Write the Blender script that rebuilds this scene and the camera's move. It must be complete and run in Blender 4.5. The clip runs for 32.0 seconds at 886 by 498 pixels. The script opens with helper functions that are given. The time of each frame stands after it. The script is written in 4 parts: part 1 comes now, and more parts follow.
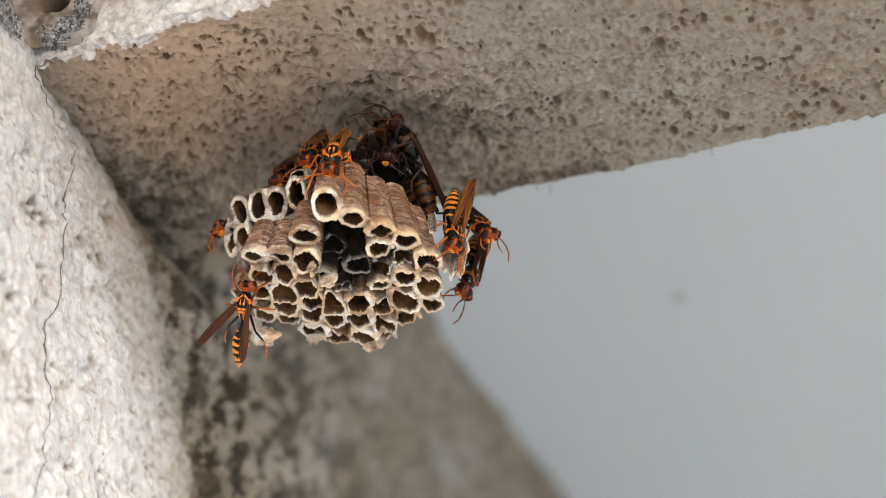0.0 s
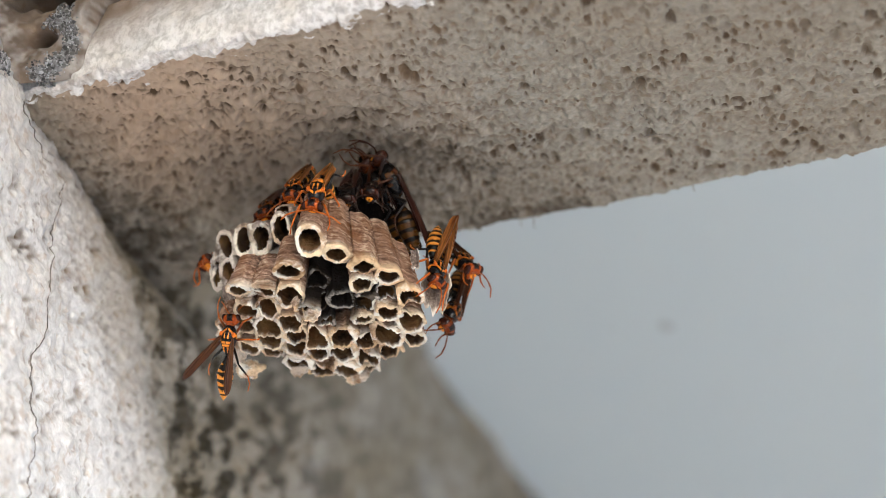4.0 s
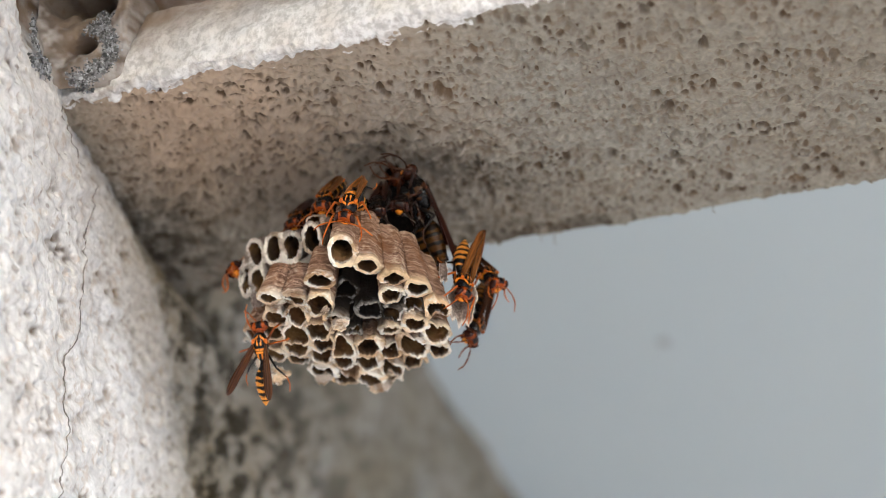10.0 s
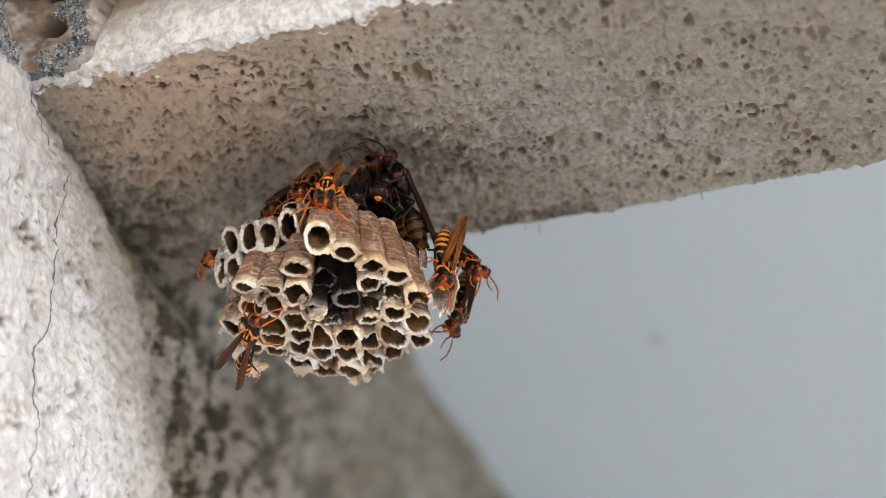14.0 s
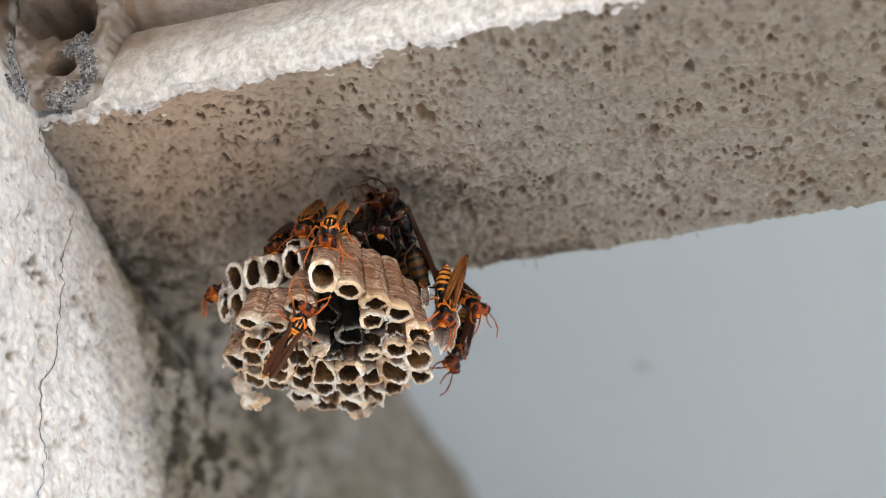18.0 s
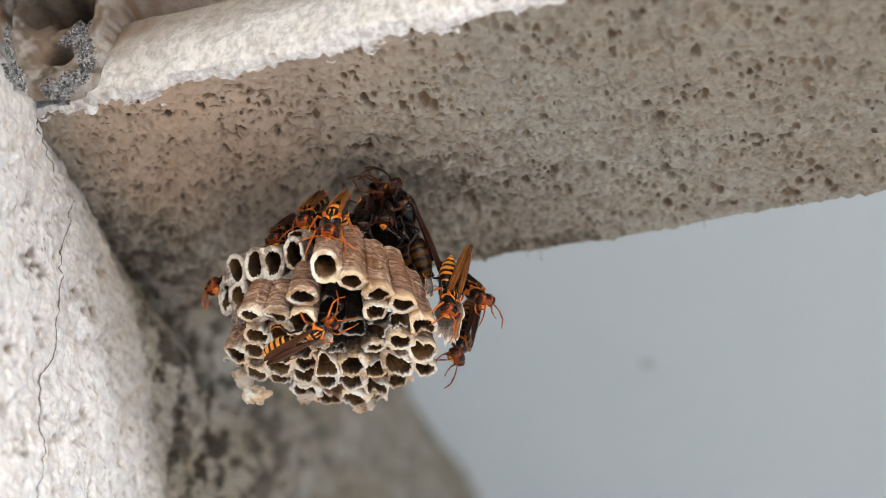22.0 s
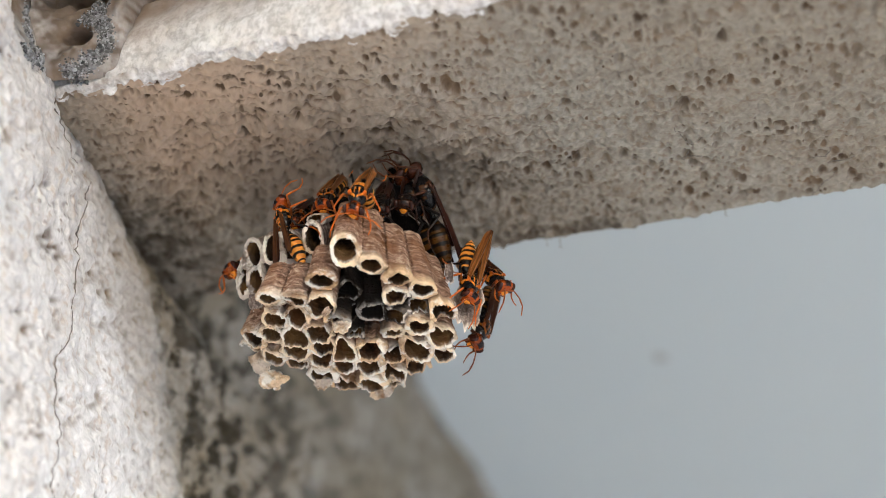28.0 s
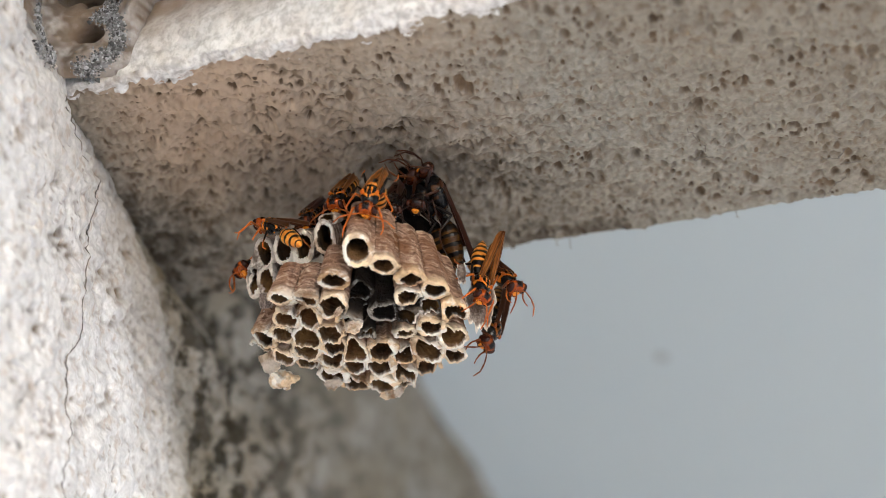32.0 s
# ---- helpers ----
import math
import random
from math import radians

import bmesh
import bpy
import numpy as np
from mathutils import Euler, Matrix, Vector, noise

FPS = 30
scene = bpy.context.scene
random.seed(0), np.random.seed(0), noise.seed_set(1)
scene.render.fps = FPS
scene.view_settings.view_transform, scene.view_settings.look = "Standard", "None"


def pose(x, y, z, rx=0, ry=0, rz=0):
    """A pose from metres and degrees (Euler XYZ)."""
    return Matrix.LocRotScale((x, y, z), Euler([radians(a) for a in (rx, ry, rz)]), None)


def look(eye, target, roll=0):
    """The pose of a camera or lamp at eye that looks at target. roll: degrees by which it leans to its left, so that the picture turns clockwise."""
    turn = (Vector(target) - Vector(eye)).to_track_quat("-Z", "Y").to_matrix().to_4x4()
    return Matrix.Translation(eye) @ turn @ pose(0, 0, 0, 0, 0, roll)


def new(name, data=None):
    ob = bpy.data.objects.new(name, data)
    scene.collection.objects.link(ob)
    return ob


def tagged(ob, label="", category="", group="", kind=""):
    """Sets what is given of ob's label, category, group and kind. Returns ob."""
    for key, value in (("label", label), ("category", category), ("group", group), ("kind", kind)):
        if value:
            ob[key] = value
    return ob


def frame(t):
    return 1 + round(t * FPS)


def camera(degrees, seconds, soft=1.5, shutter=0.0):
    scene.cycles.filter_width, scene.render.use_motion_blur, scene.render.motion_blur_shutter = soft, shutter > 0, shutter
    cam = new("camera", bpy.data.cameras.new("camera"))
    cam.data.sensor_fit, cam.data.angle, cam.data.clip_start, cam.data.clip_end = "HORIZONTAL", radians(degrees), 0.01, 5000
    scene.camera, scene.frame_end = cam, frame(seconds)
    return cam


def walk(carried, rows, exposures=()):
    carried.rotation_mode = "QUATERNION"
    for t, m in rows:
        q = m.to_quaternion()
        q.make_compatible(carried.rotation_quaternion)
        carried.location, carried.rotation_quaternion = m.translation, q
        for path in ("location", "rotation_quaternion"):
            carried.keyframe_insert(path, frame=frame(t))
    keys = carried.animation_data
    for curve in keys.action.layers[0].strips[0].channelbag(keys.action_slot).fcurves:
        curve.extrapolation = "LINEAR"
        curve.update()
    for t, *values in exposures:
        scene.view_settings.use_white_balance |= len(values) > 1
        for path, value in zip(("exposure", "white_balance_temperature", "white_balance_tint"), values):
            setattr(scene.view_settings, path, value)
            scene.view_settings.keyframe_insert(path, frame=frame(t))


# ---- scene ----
cam = camera(20.0, 32.0, soft=0.5)
cam.data.dof.use_dof = True
cam.data.dof.focus_distance = 0.552
cam.data.dof.aperture_fstop = 12.0
PATH = [
    (0, (0.1391, -0.5443, 2.1608), (0.0251, -0.0446, 2.3604), 0.92),
    (0.5, (0.1383, -0.5443, 2.1609), (0.0249, -0.0447, 2.3612), 1.10),
    (1, (0.1385, -0.5476, 2.1611), (0.0258, -0.0475, 2.3605), 1.15),
    (1.5, (0.1391, -0.5510, 2.1623), (0.0265, -0.0503, 2.3601), 1.10),
    (2, (0.1414, -0.5534, 2.1625), (0.0281, -0.0538, 2.3627), 1.05),
    (2.5, (0.1422, -0.5547, 2.1620), (0.0287, -0.0556, 2.3632), 1.18),
    (3, (0.1429, -0.5539, 2.1625), (0.0290, -0.0550, 2.3640), 1.23),
    (3.5, (0.1434, -0.5525, 2.1625), (0.0293, -0.0538, 2.3645), 1.30),
    (4, (0.1444, -0.5508, 2.1624), (0.0307, -0.0525, 2.3654), 1.25),
    (4.5, (0.1457, -0.5524, 2.1618), (0.0316, -0.0555, 2.3682), 1.19),
    (6.5, (0.1479, -0.5608, 2.1625), (0.0347, -0.0631, 2.3673), 0.77),
    (7, (0.1459, -0.5681, 2.1621), (0.0355, -0.0697, 2.3667), 1.10),
    (7.5, (0.1424, -0.5741, 2.1612), (0.0349, -0.0750, 2.3656), 1.45),
    (8, (0.1383, -0.5760, 2.1615), (0.0282, -0.0770, 2.3648), 2.12),
    (8.5, (0.1356, -0.5735, 2.1607), (0.0287, -0.0746, 2.3659), 2.32),
    (9, (0.1357, -0.5709, 2.1592), (0.0285, -0.0719, 2.3640), 2.51),
    (9.5, (0.1341, -0.5654, 2.1599), (0.0270, -0.0657, 2.3632), 2.54),
    (10, (0.1336, -0.5637, 2.1595), (0.0267, -0.0645, 2.3641), 2.57),
    (10.5, (0.1347, -0.5615, 2.1590), (0.0269, -0.0624, 2.3634), 2.66),
    (11, (0.1350, -0.5611, 2.1596), (0.0267, -0.0621, 2.3640), 2.66),
    (11.5, (0.1350, -0.5601, 2.1595), (0.0267, -0.0614, 2.3645), 2.62),
    (12, (0.1356, -0.5589, 2.1595), (0.0269, -0.0604, 2.3647), 2.63),
    (12.5, (0.1353, -0.5561, 2.1600), (0.0265, -0.0575, 2.3652), 2.70),
    (13, (0.1340, -0.5524, 2.1597), (0.0260, -0.0539, 2.3654), 2.61),
    (13.5, (0.1343, -0.5484, 2.1604), (0.0268, -0.0500, 2.3669), 2.47),
    (14, (0.1342, -0.5475, 2.1608), (0.0279, -0.0489, 2.3672), 2.27),
    (14.5, (0.1344, -0.5470, 2.1606), (0.0280, -0.0486, 2.3674), 2.30),
    (16.5, (0.1302, -0.5510, 2.1625), (0.0277, -0.0515, 2.3685), 2.48),
    (17, (0.1302, -0.5553, 2.1630), (0.0286, -0.0571, 2.3726), 2.62),
    (17.5, (0.1294, -0.5578, 2.1624), (0.0291, -0.0592, 2.3719), 2.59),
    (18, (0.1300, -0.5585, 2.1628), (0.0294, -0.0598, 2.3718), 2.48),
    (18.5, (0.1297, -0.5570, 2.1621), (0.0291, -0.0587, 2.3720), 2.42),
    (19, (0.1297, -0.5581, 2.1628), (0.0291, -0.0596, 2.3723), 2.35),
    (19.5, (0.1300, -0.5576, 2.1627), (0.0291, -0.0592, 2.3724), 2.40),
    (20, (0.1299, -0.5578, 2.1627), (0.0291, -0.0593, 2.3722), 2.38),
    (20.5, (0.1287, -0.5562, 2.1620), (0.0286, -0.0579, 2.3722), 2.34),
    (21, (0.1286, -0.5529, 2.1619), (0.0278, -0.0551, 2.3728), 2.35),
    (21.5, (0.1279, -0.5494, 2.1622), (0.0269, -0.0512, 2.3722), 2.26),
    (22, (0.1279, -0.5501, 2.1618), (0.0271, -0.0522, 2.3726), 2.17),
    (22.5, (0.1276, -0.5500, 2.1605), (0.0268, -0.0516, 2.3701), 2.29),
    (23, (0.1261, -0.5484, 2.1606), (0.0259, -0.0490, 2.3682), 2.35),
    (23.5, (0.1250, -0.5461, 2.1614), (0.0251, -0.0467, 2.3691), 2.38),
    (24, (0.1244, -0.5476, 2.1621), (0.0247, -0.0481, 2.3696), 2.37),
    (24.5, (0.1252, -0.5514, 2.1630), (0.0253, -0.0513, 2.3691), 2.36),
    (25, (0.1264, -0.5545, 2.1622), (0.0261, -0.0547, 2.3689), 2.37),
    (25.5, (0.1269, -0.5562, 2.1629), (0.0263, -0.0562, 2.3689), 2.46),
    (27.5, (0.1234, -0.5483, 2.1617), (0.0223, -0.0498, 2.3709), 2.72),
    (28, (0.1232, -0.5451, 2.1611), (0.0217, -0.0471, 2.3714), 2.77),
    (28.5, (0.1232, -0.5402, 2.1611), (0.0212, -0.0428, 2.3724), 2.79),
    (29, (0.1222, -0.5369, 2.1614), (0.0203, -0.0397, 2.3734), 2.74),
    (29.5, (0.1217, -0.5339, 2.1618), (0.0197, -0.0371, 2.3745), 2.68),
    (30, (0.1217, -0.5342, 2.1620), (0.0195, -0.0372, 2.3742), 2.61),
    (30.5, (0.1207, -0.5340, 2.1611), (0.0189, -0.0371, 2.3737), 2.60),
    (31, (0.1185, -0.5345, 2.1616), (0.0175, -0.0374, 2.3743), 2.61),
    (31.5, (0.1174, -0.5410, 2.1623), (0.0172, -0.0430, 2.3732), 2.73),
    (32, (0.1178, -0.5448, 2.1625), (0.0188, -0.0460, 2.3720), 2.92),
]

walk(cam, [(t, look(eye, target, roll)) for t, eye, target, roll in PATH], [(0.0, 0.91, 5600, 8.5), (0.8, 0.99, 5430, 8), (4.0, 0.95, 5430, 8), (7.0, 0.94, 5430, 8), (8.5, 0.86, 5430, 8), (14.0, 0.89, 5430, 8), (17.0, 0.91, 5430, 8), (32.0, 0.90, 5430, 8)])

# ---- light ----
world = bpy.data.worlds.new("sky")
scene.world = world
world.use_nodes = True
SUN_UP, SUN_TURN = radians(20), radians(150)
sky = world.node_tree.nodes.new("ShaderNodeTexSky")
sky.sky_type, sky.sun_disc, sky.sun_elevation, sky.sun_rotation = "NISHITA", False, SUN_UP, SUN_TURN
sky.dust_density = 4.0
back = world.node_tree.nodes["Background"]
back.inputs["Strength"].default_value = 0.15
world.node_tree.links.new(sky.outputs["Color"], back.inputs["Color"])
sun = new("sun", bpy.data.lights.new("sun", "SUN"))
sun.data.energy, sun.data.angle, sun.data.color = 2.6, radians(30), (1.0, 0.97, 0.93)
sun.matrix_world = look((2.2, -3.2, 3.8), (0, 0, 2.4))

# ---- materials ----


def material(name, rough=0.7, metal=0.0, spec=0.4):
    m = bpy.data.materials.new(name)
    m.use_nodes = True
    n = m.node_tree
    p = n.nodes["Principled BSDF"]
    p.inputs["Roughness"].default_value, p.inputs["Metallic"].default_value = rough, metal
    p.inputs["Specular IOR Level"].default_value = spec
    return m, n, p


def coord(n, scale=1.0, kind="Object", stretch=(1, 1, 1)):
    c = n.nodes.new("ShaderNodeTexCoord")
    s = n.nodes.new("ShaderNodeMapping")
    s.inputs["Scale"].default_value = [scale * k for k in stretch]
    n.links.new(c.outputs[kind], s.inputs["Vector"])
    return s.outputs["Vector"]


def noise_tex(n, vec, scale, detail=4.0, rough=0.6):
    x = n.nodes.new("ShaderNodeTexNoise")
    x.inputs["Scale"].default_value, x.inputs["Detail"].default_value, x.inputs["Roughness"].default_value = scale, detail, rough
    n.links.new(vec, x.inputs["Vector"])
    return x.outputs["Fac"]


def ramp(n, fac, stops):
    r = n.nodes.new("ShaderNodeValToRGB")
    e = r.color_ramp.elements
    while len(e) < len(stops):
        e.new(0.5)
    for k, (at, col) in zip(e, stops):
        k.position = at
        k.color = (*col, 1) if len(col) == 3 else col
    n.links.new(fac, r.inputs["Fac"])
    return r.outputs["Color"]


def mix(n, fac, a, b, mode="MIX"):
    x = n.nodes.new("ShaderNodeMix")
    x.data_type, x.blend_type = "RGBA", mode
    for sock, v in ((x.inputs[0], fac), (x.inputs[6], a), (x.inputs[7], b)):
        if isinstance(v, (int, float)):
            sock.default_value = v
        elif isinstance(v, tuple):
            sock.default_value = (*v, 1)
        else:
            n.links.new(v, sock)
    return x.outputs[2]


def calc(n, op, a, b=0.0, clamp=False):
    x = n.nodes.new("ShaderNodeMath")
    x.operation, x.use_clamp = op, clamp
    for sock, v in zip(x.inputs, (a, b)):
        if isinstance(v, (int, float)):
            sock.default_value = v
        else:
            n.links.new(v, sock)
    return x.outputs[0]


def bump(n, p, height, strength=0.5, distance=0.001):
    b = n.nodes.new("ShaderNodeBump")
    b.inputs["Strength"].default_value, b.inputs["Distance"].default_value = strength, distance
    n.links.new(height, b.inputs["Height"])
    n.links.new(b.outputs["Normal"], p.inputs["Normal"])


def attr(n, name):
    a = n.nodes.new("ShaderNodeAttribute")
    a.attribute_name = name
    return a.outputs["Fac"]


def grey(v):
    return (v, v, v)


def plaster_material(name, light, dark, film, blotch, stretch, specks, coat=None):
    """Old painted plaster: two tones, fine grain, specks, dirt and painted shade held in the pits, algae where it is
    damp.
    """
    m, n, p = material(name, 0.85, 0, 0.25)
    v = coord(n)
    big = noise_tex(n, v, 16, 5, 0.6)
    fine = noise_tex(n, v, 500, 5, 0.7)
    mid = noise_tex(n, v, 130, 4, 0.6)
    spotty = noise_tex(n, v, 330, 3, 0.55)
    col = mix(n, ramp(n, big, [(0.35, grey(0)), (0.68, grey(1))]), light, dark)
    col = mix(n, ramp(n, mid, [(0.42, grey(0.0)), (0.70, grey(0.55))]), col, tuple(0.62 * c for c in dark))
    col = mix(n, ramp(n, fine, [(0.40, grey(0.35)), (0.62, grey(0))]), col, tuple(0.45 * c for c in dark))
    col = mix(n, ramp(n, spotty, [(0.54, grey(0.0)), (0.66, grey(0.6))]), col, tuple(k * c for k, c in zip((0.62, 0.53, 0.45), dark)))
    if coat:
        col = mix(n, attr(n, "warm_lit"), col, mix(n, spotty, (0.66, 0.50, 0.365), (0.44, 0.32, 0.22)))
    dirt_shade = attr(n, "dirt_shade")
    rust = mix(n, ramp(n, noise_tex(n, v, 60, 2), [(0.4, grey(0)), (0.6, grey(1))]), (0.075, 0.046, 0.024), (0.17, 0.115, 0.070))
    col = mix(n, calc(n, "MULTIPLY", dirt_shade, 0.95, True), col, rust)
    spots = []
    for scale in (240, 430):
        x = n.nodes.new("ShaderNodeTexVoronoi")
        x.inputs["Scale"].default_value = scale
        n.links.new(coord(n, 1.0, "Object", (1, 0.5, 1)), x.inputs["Vector"])
        pick = n.nodes.new("ShaderNodeSeparateColor")
        n.links.new(x.outputs["Color"], pick.inputs["Color"])
        reach = calc(n, "MULTIPLY", calc(n, "SUBTRACT", pick.outputs["Red"], 0.38, True), 0.55)
        spots.append(calc(n, "MULTIPLY", calc(n, "SUBTRACT", reach, calc(n, "ADD", x.outputs["Distance"], calc(n, "MULTIPLY", fine, 0.12))), 9.0, True))
    speck = calc(n, "MULTIPLY", calc(n, "MAXIMUM", *spots), specks, True)
    col = mix(n, speck, col, rust)
    # film: moss on the wall, stain on the beam, shade painted into both
    stain = attr(n, "film_shade")
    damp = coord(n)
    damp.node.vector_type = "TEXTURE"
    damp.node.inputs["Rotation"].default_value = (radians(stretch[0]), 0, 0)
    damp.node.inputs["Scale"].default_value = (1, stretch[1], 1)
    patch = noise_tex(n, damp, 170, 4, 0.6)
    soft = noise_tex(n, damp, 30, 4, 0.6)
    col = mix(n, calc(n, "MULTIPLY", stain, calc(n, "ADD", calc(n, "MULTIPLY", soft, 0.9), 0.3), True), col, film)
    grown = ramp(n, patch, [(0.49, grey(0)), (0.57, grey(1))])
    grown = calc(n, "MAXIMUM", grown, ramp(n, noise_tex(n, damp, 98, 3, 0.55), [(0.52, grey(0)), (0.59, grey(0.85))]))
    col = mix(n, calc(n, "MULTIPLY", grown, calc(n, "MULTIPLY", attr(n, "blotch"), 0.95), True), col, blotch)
    if coat:
        flake = calc(n, "ADD", attr(n, "coat"), calc(n, "MULTIPLY", calc(n, "SUBTRACT", noise_tex(n, v, 420, 5, 0.6), 0.5), 1.7))
        white = mix(n, ramp(n, mid, [(0.45, grey(0)), (0.75, grey(0.55))]), *coat)
        white = mix(n, ramp(n, fine, [(0.40, grey(0.5)), (0.58, grey(0))]), white, tuple(0.4 * c for c in coat[1]))
        white = mix(n, calc(n, "MULTIPLY", dirt_shade, 0.9, True), white, (0.30, 0.225, 0.165))
        col = mix(n, ramp(n, flake, [(0.42, grey(0)), (0.60, grey(1))]), col, white)
    n.links.new(col, p.inputs["Base Color"])
    rise = calc(n, "ADD", calc(n, "MULTIPLY", noise_tex(n, v, 1100, 3, 0.6), 0.6), calc(n, "MULTIPLY", noise_tex(n, v, 420, 4, 0.6), 1.6))
    bump(n, p, calc(n, "SUBTRACT", rise, calc(n, "MULTIPLY", speck, 0.8)), 0.55, 0.0007)
    return m


WALL_MAT = plaster_material("white_stucco", (0.88, 0.875, 0.88), (0.80, 0.765, 0.74), (0.215, 0.168, 0.092), (0.032, 0.023, 0.009), (21.8, 2.8), 0.45)
BEAM_MAT = plaster_material("pitted_concrete", (0.392, 0.360, 0.302), (0.338, 0.290, 0.222), (0.058, 0.050, 0.043), (0.07, 0.052, 0.034), (0, 1), 0.95, ((0.88, 0.86, 0.84), (0.70, 0.63, 0.55)))

m, n, p = material("ceiling_paint", 0.9, 0, 0.2)
v = coord(n)
n.links.new(mix(n, noise_tex(n, v, 3.0, 4), (0.565, 0.625, 0.655), (0.605, 0.66, 0.69)), p.inputs["Base Color"])
bump(n, p, noise_tex(n, v, 300, 3), 0.2, 0.0005)
CEILING_MAT = m

m, n, p = material("bounce_ground", 0.9, 0, 0.2)
v = coord(n)
n.links.new(mix(n, noise_tex(n, v, 6.0, 5), (0.66, 0.60, 0.52), (0.76, 0.70, 0.61)), p.inputs["Base Color"])
GROUND_MAT = m

# ---- surfaces ----
rng = np.random.default_rng(7)


def vnoise(x, y, seed=0):
    """Smooth value noise on the plane, -1 to 1."""
    table = np.random.default_rng(seed).uniform(-1, 1, (256, 256))
    xi, yi = np.floor(x).astype(int), np.floor(y).astype(int)
    fx, fy = x - xi, y - yi
    fx, fy = fx * fx * (3 - 2 * fx), fy * fy * (3 - 2 * fy)
    a, b = table[xi % 256, yi % 256], table[(xi + 1) % 256, yi % 256]
    c, d = table[xi % 256, (yi + 1) % 256], table[(xi + 1) % 256, (yi + 1) % 256]
    return (a * (1 - fx) + b * fx) * (1 - fy) + (c * (1 - fx) + d * fx) * fy


def pits(u, v, centres, sizes, depths, squash=(0.8, 1.3)):
    """Round pits with a soft rim: how deep each place lies (0 or more)."""
    out = np.zeros_like(u)
    for k in np.argsort(-sizes):
        r = sizes[k]
        near = (np.abs(u - centres[k, 0]) < 2.2 * r) & (np.abs(v - centres[k, 1]) < 2.6 * r)
        if near.any():
            d = np.hypot(u[near] - centres[k, 0], (v[near] - centres[k, 1]) * rng.uniform(*squash)) / r
            out[near] = np.maximum(out[near], depths[k] * np.exp(-(d**3.5)))
    return out


def sheet(name, grid, mat, tags=None, parent=None, fill=()):
    """One mesh from a grid of points (rows, columns, 3), smooth, with point attributes."""
    r, c = grid.shape[:2]
    i = np.arange(r * c).reshape(r, c)
    faces = np.stack([i[:-1, :-1], i[:-1, 1:], i[1:, 1:], i[1:, :-1]], -1).reshape(-1, 4)
    me = bpy.data.meshes.new(name)
    me.from_pydata(grid.reshape(-1, 3).tolist(), [], faces.tolist() + [tuple(f) for f in fill])
    for key, values in (tags or {}).items():
        a = me.attributes.new(key, "FLOAT", "POINT")
        a.data.foreach_set("value", np.ascontiguousarray(values, dtype=np.float32).ravel())
    me.polygons.foreach_set("use_smooth", np.ones(len(me.polygons), dtype=bool))
    me.materials.append(mat)
    me.update()
    ob = new(name, me)
    if parent:
        ob.parent = parent
    return ob


def axis(*spans):
    """Steps along one axis: (start, end, step) spans joined."""
    out = [np.arange(a, b - 1e-9, s) for a, b, s in spans]
    return np.concatenate(out + [[spans[-1][1]]])


SOFFIT = 2.40
CEIL = 2.497


def wall_x(z):
    return -0.0588 - 0.116 * (np.maximum(z, 2.2) - 2.3743)


# the plastered wall that runs away from the camera, with the ceiling on it


def slant(y, z):
    """Along and across the strokes in which the plaster was thrown on."""
    return 0.36 * (0.93 * y + 0.37 * z), 0.93 * z - 0.37 * y


def wall_skin(y, z):
    """How far the plaster stands out from the wall's plane."""
    a, b = slant(y, z)
    lump = 0.0011 * vnoise(y * 60, z * 60, 1) + 0.0014 * vnoise(y * 20, z * 20, 4)
    lump = lump + 0.0006 * vnoise(a * 260, b * 260, 2) + 0.0005 * vnoise(a * 520, b * 520, 3) + 0.0004 * vnoise(a * 950, b * 950, 5)
    round_off = np.clip(0.0012 + (y + 0.075) * 0.10, 0, 0.011) * np.clip((z - 2.377) / 0.023, 0, 1) ** 2
    round_off = round_off * np.clip((0.16 - y) / 0.10, 0, 1)
    return wall_x(z) + lump - round_off + 0.035 * np.maximum(y - 0.45, 0)


ys = axis((-1.2, -0.22, 0.07), (-0.22, -0.115, 0.003), (-0.115, 0.10, 0.00065), (0.10, 0.2, 0.002), (0.2, 0.6, 0.008), (0.6, 1.6, 0.1))
zs = axis((0.0, 2.2, 0.1), (2.2, 2.275, 0.006), (2.275, 2.405, 0.00055), (2.405, 2.52, 0.003), (2.52, 2.9, 0.06))
Y, Z = np.meshgrid(ys, zs)
k = 4200
cen = np.stack([rng.uniform(-0.12, 0.12, k), rng.uniform(2.27, 2.41, k)], 1)
deep = pits(Y, Z, cen, rng.uniform(0.0005, 0.0014, k), rng.uniform(0.0002, 0.0010, k) * (rng.random(k) < 0.6))
X = wall_skin(Y, Z) - deep - 0.007 * np.exp(-(((Y + 0.088) / 0.010) ** 2 + ((Z - 2.418) / 0.012) ** 2))
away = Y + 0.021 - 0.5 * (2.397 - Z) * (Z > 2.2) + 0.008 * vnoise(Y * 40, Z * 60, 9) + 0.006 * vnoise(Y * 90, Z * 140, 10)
# moss film, which also paints the shade where the wall runs back
film_shade = np.clip((away + 0.040) / 0.060, 0, 1) ** 1.2
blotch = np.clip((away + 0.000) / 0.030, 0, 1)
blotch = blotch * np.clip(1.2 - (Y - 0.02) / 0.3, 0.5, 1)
dirt_shade = np.clip(deep / 0.0007 - 0.45, 0, 1) * 0.5 + (0.8 + 0.4 * vnoise(Y * 400, Z * 400, 12)) * np.exp(-(((Y + 0.082) / 0.016) ** 2 + ((Z - 2.421) / 0.017) ** 2) ** 2)
A, B = slant(Y, Z)
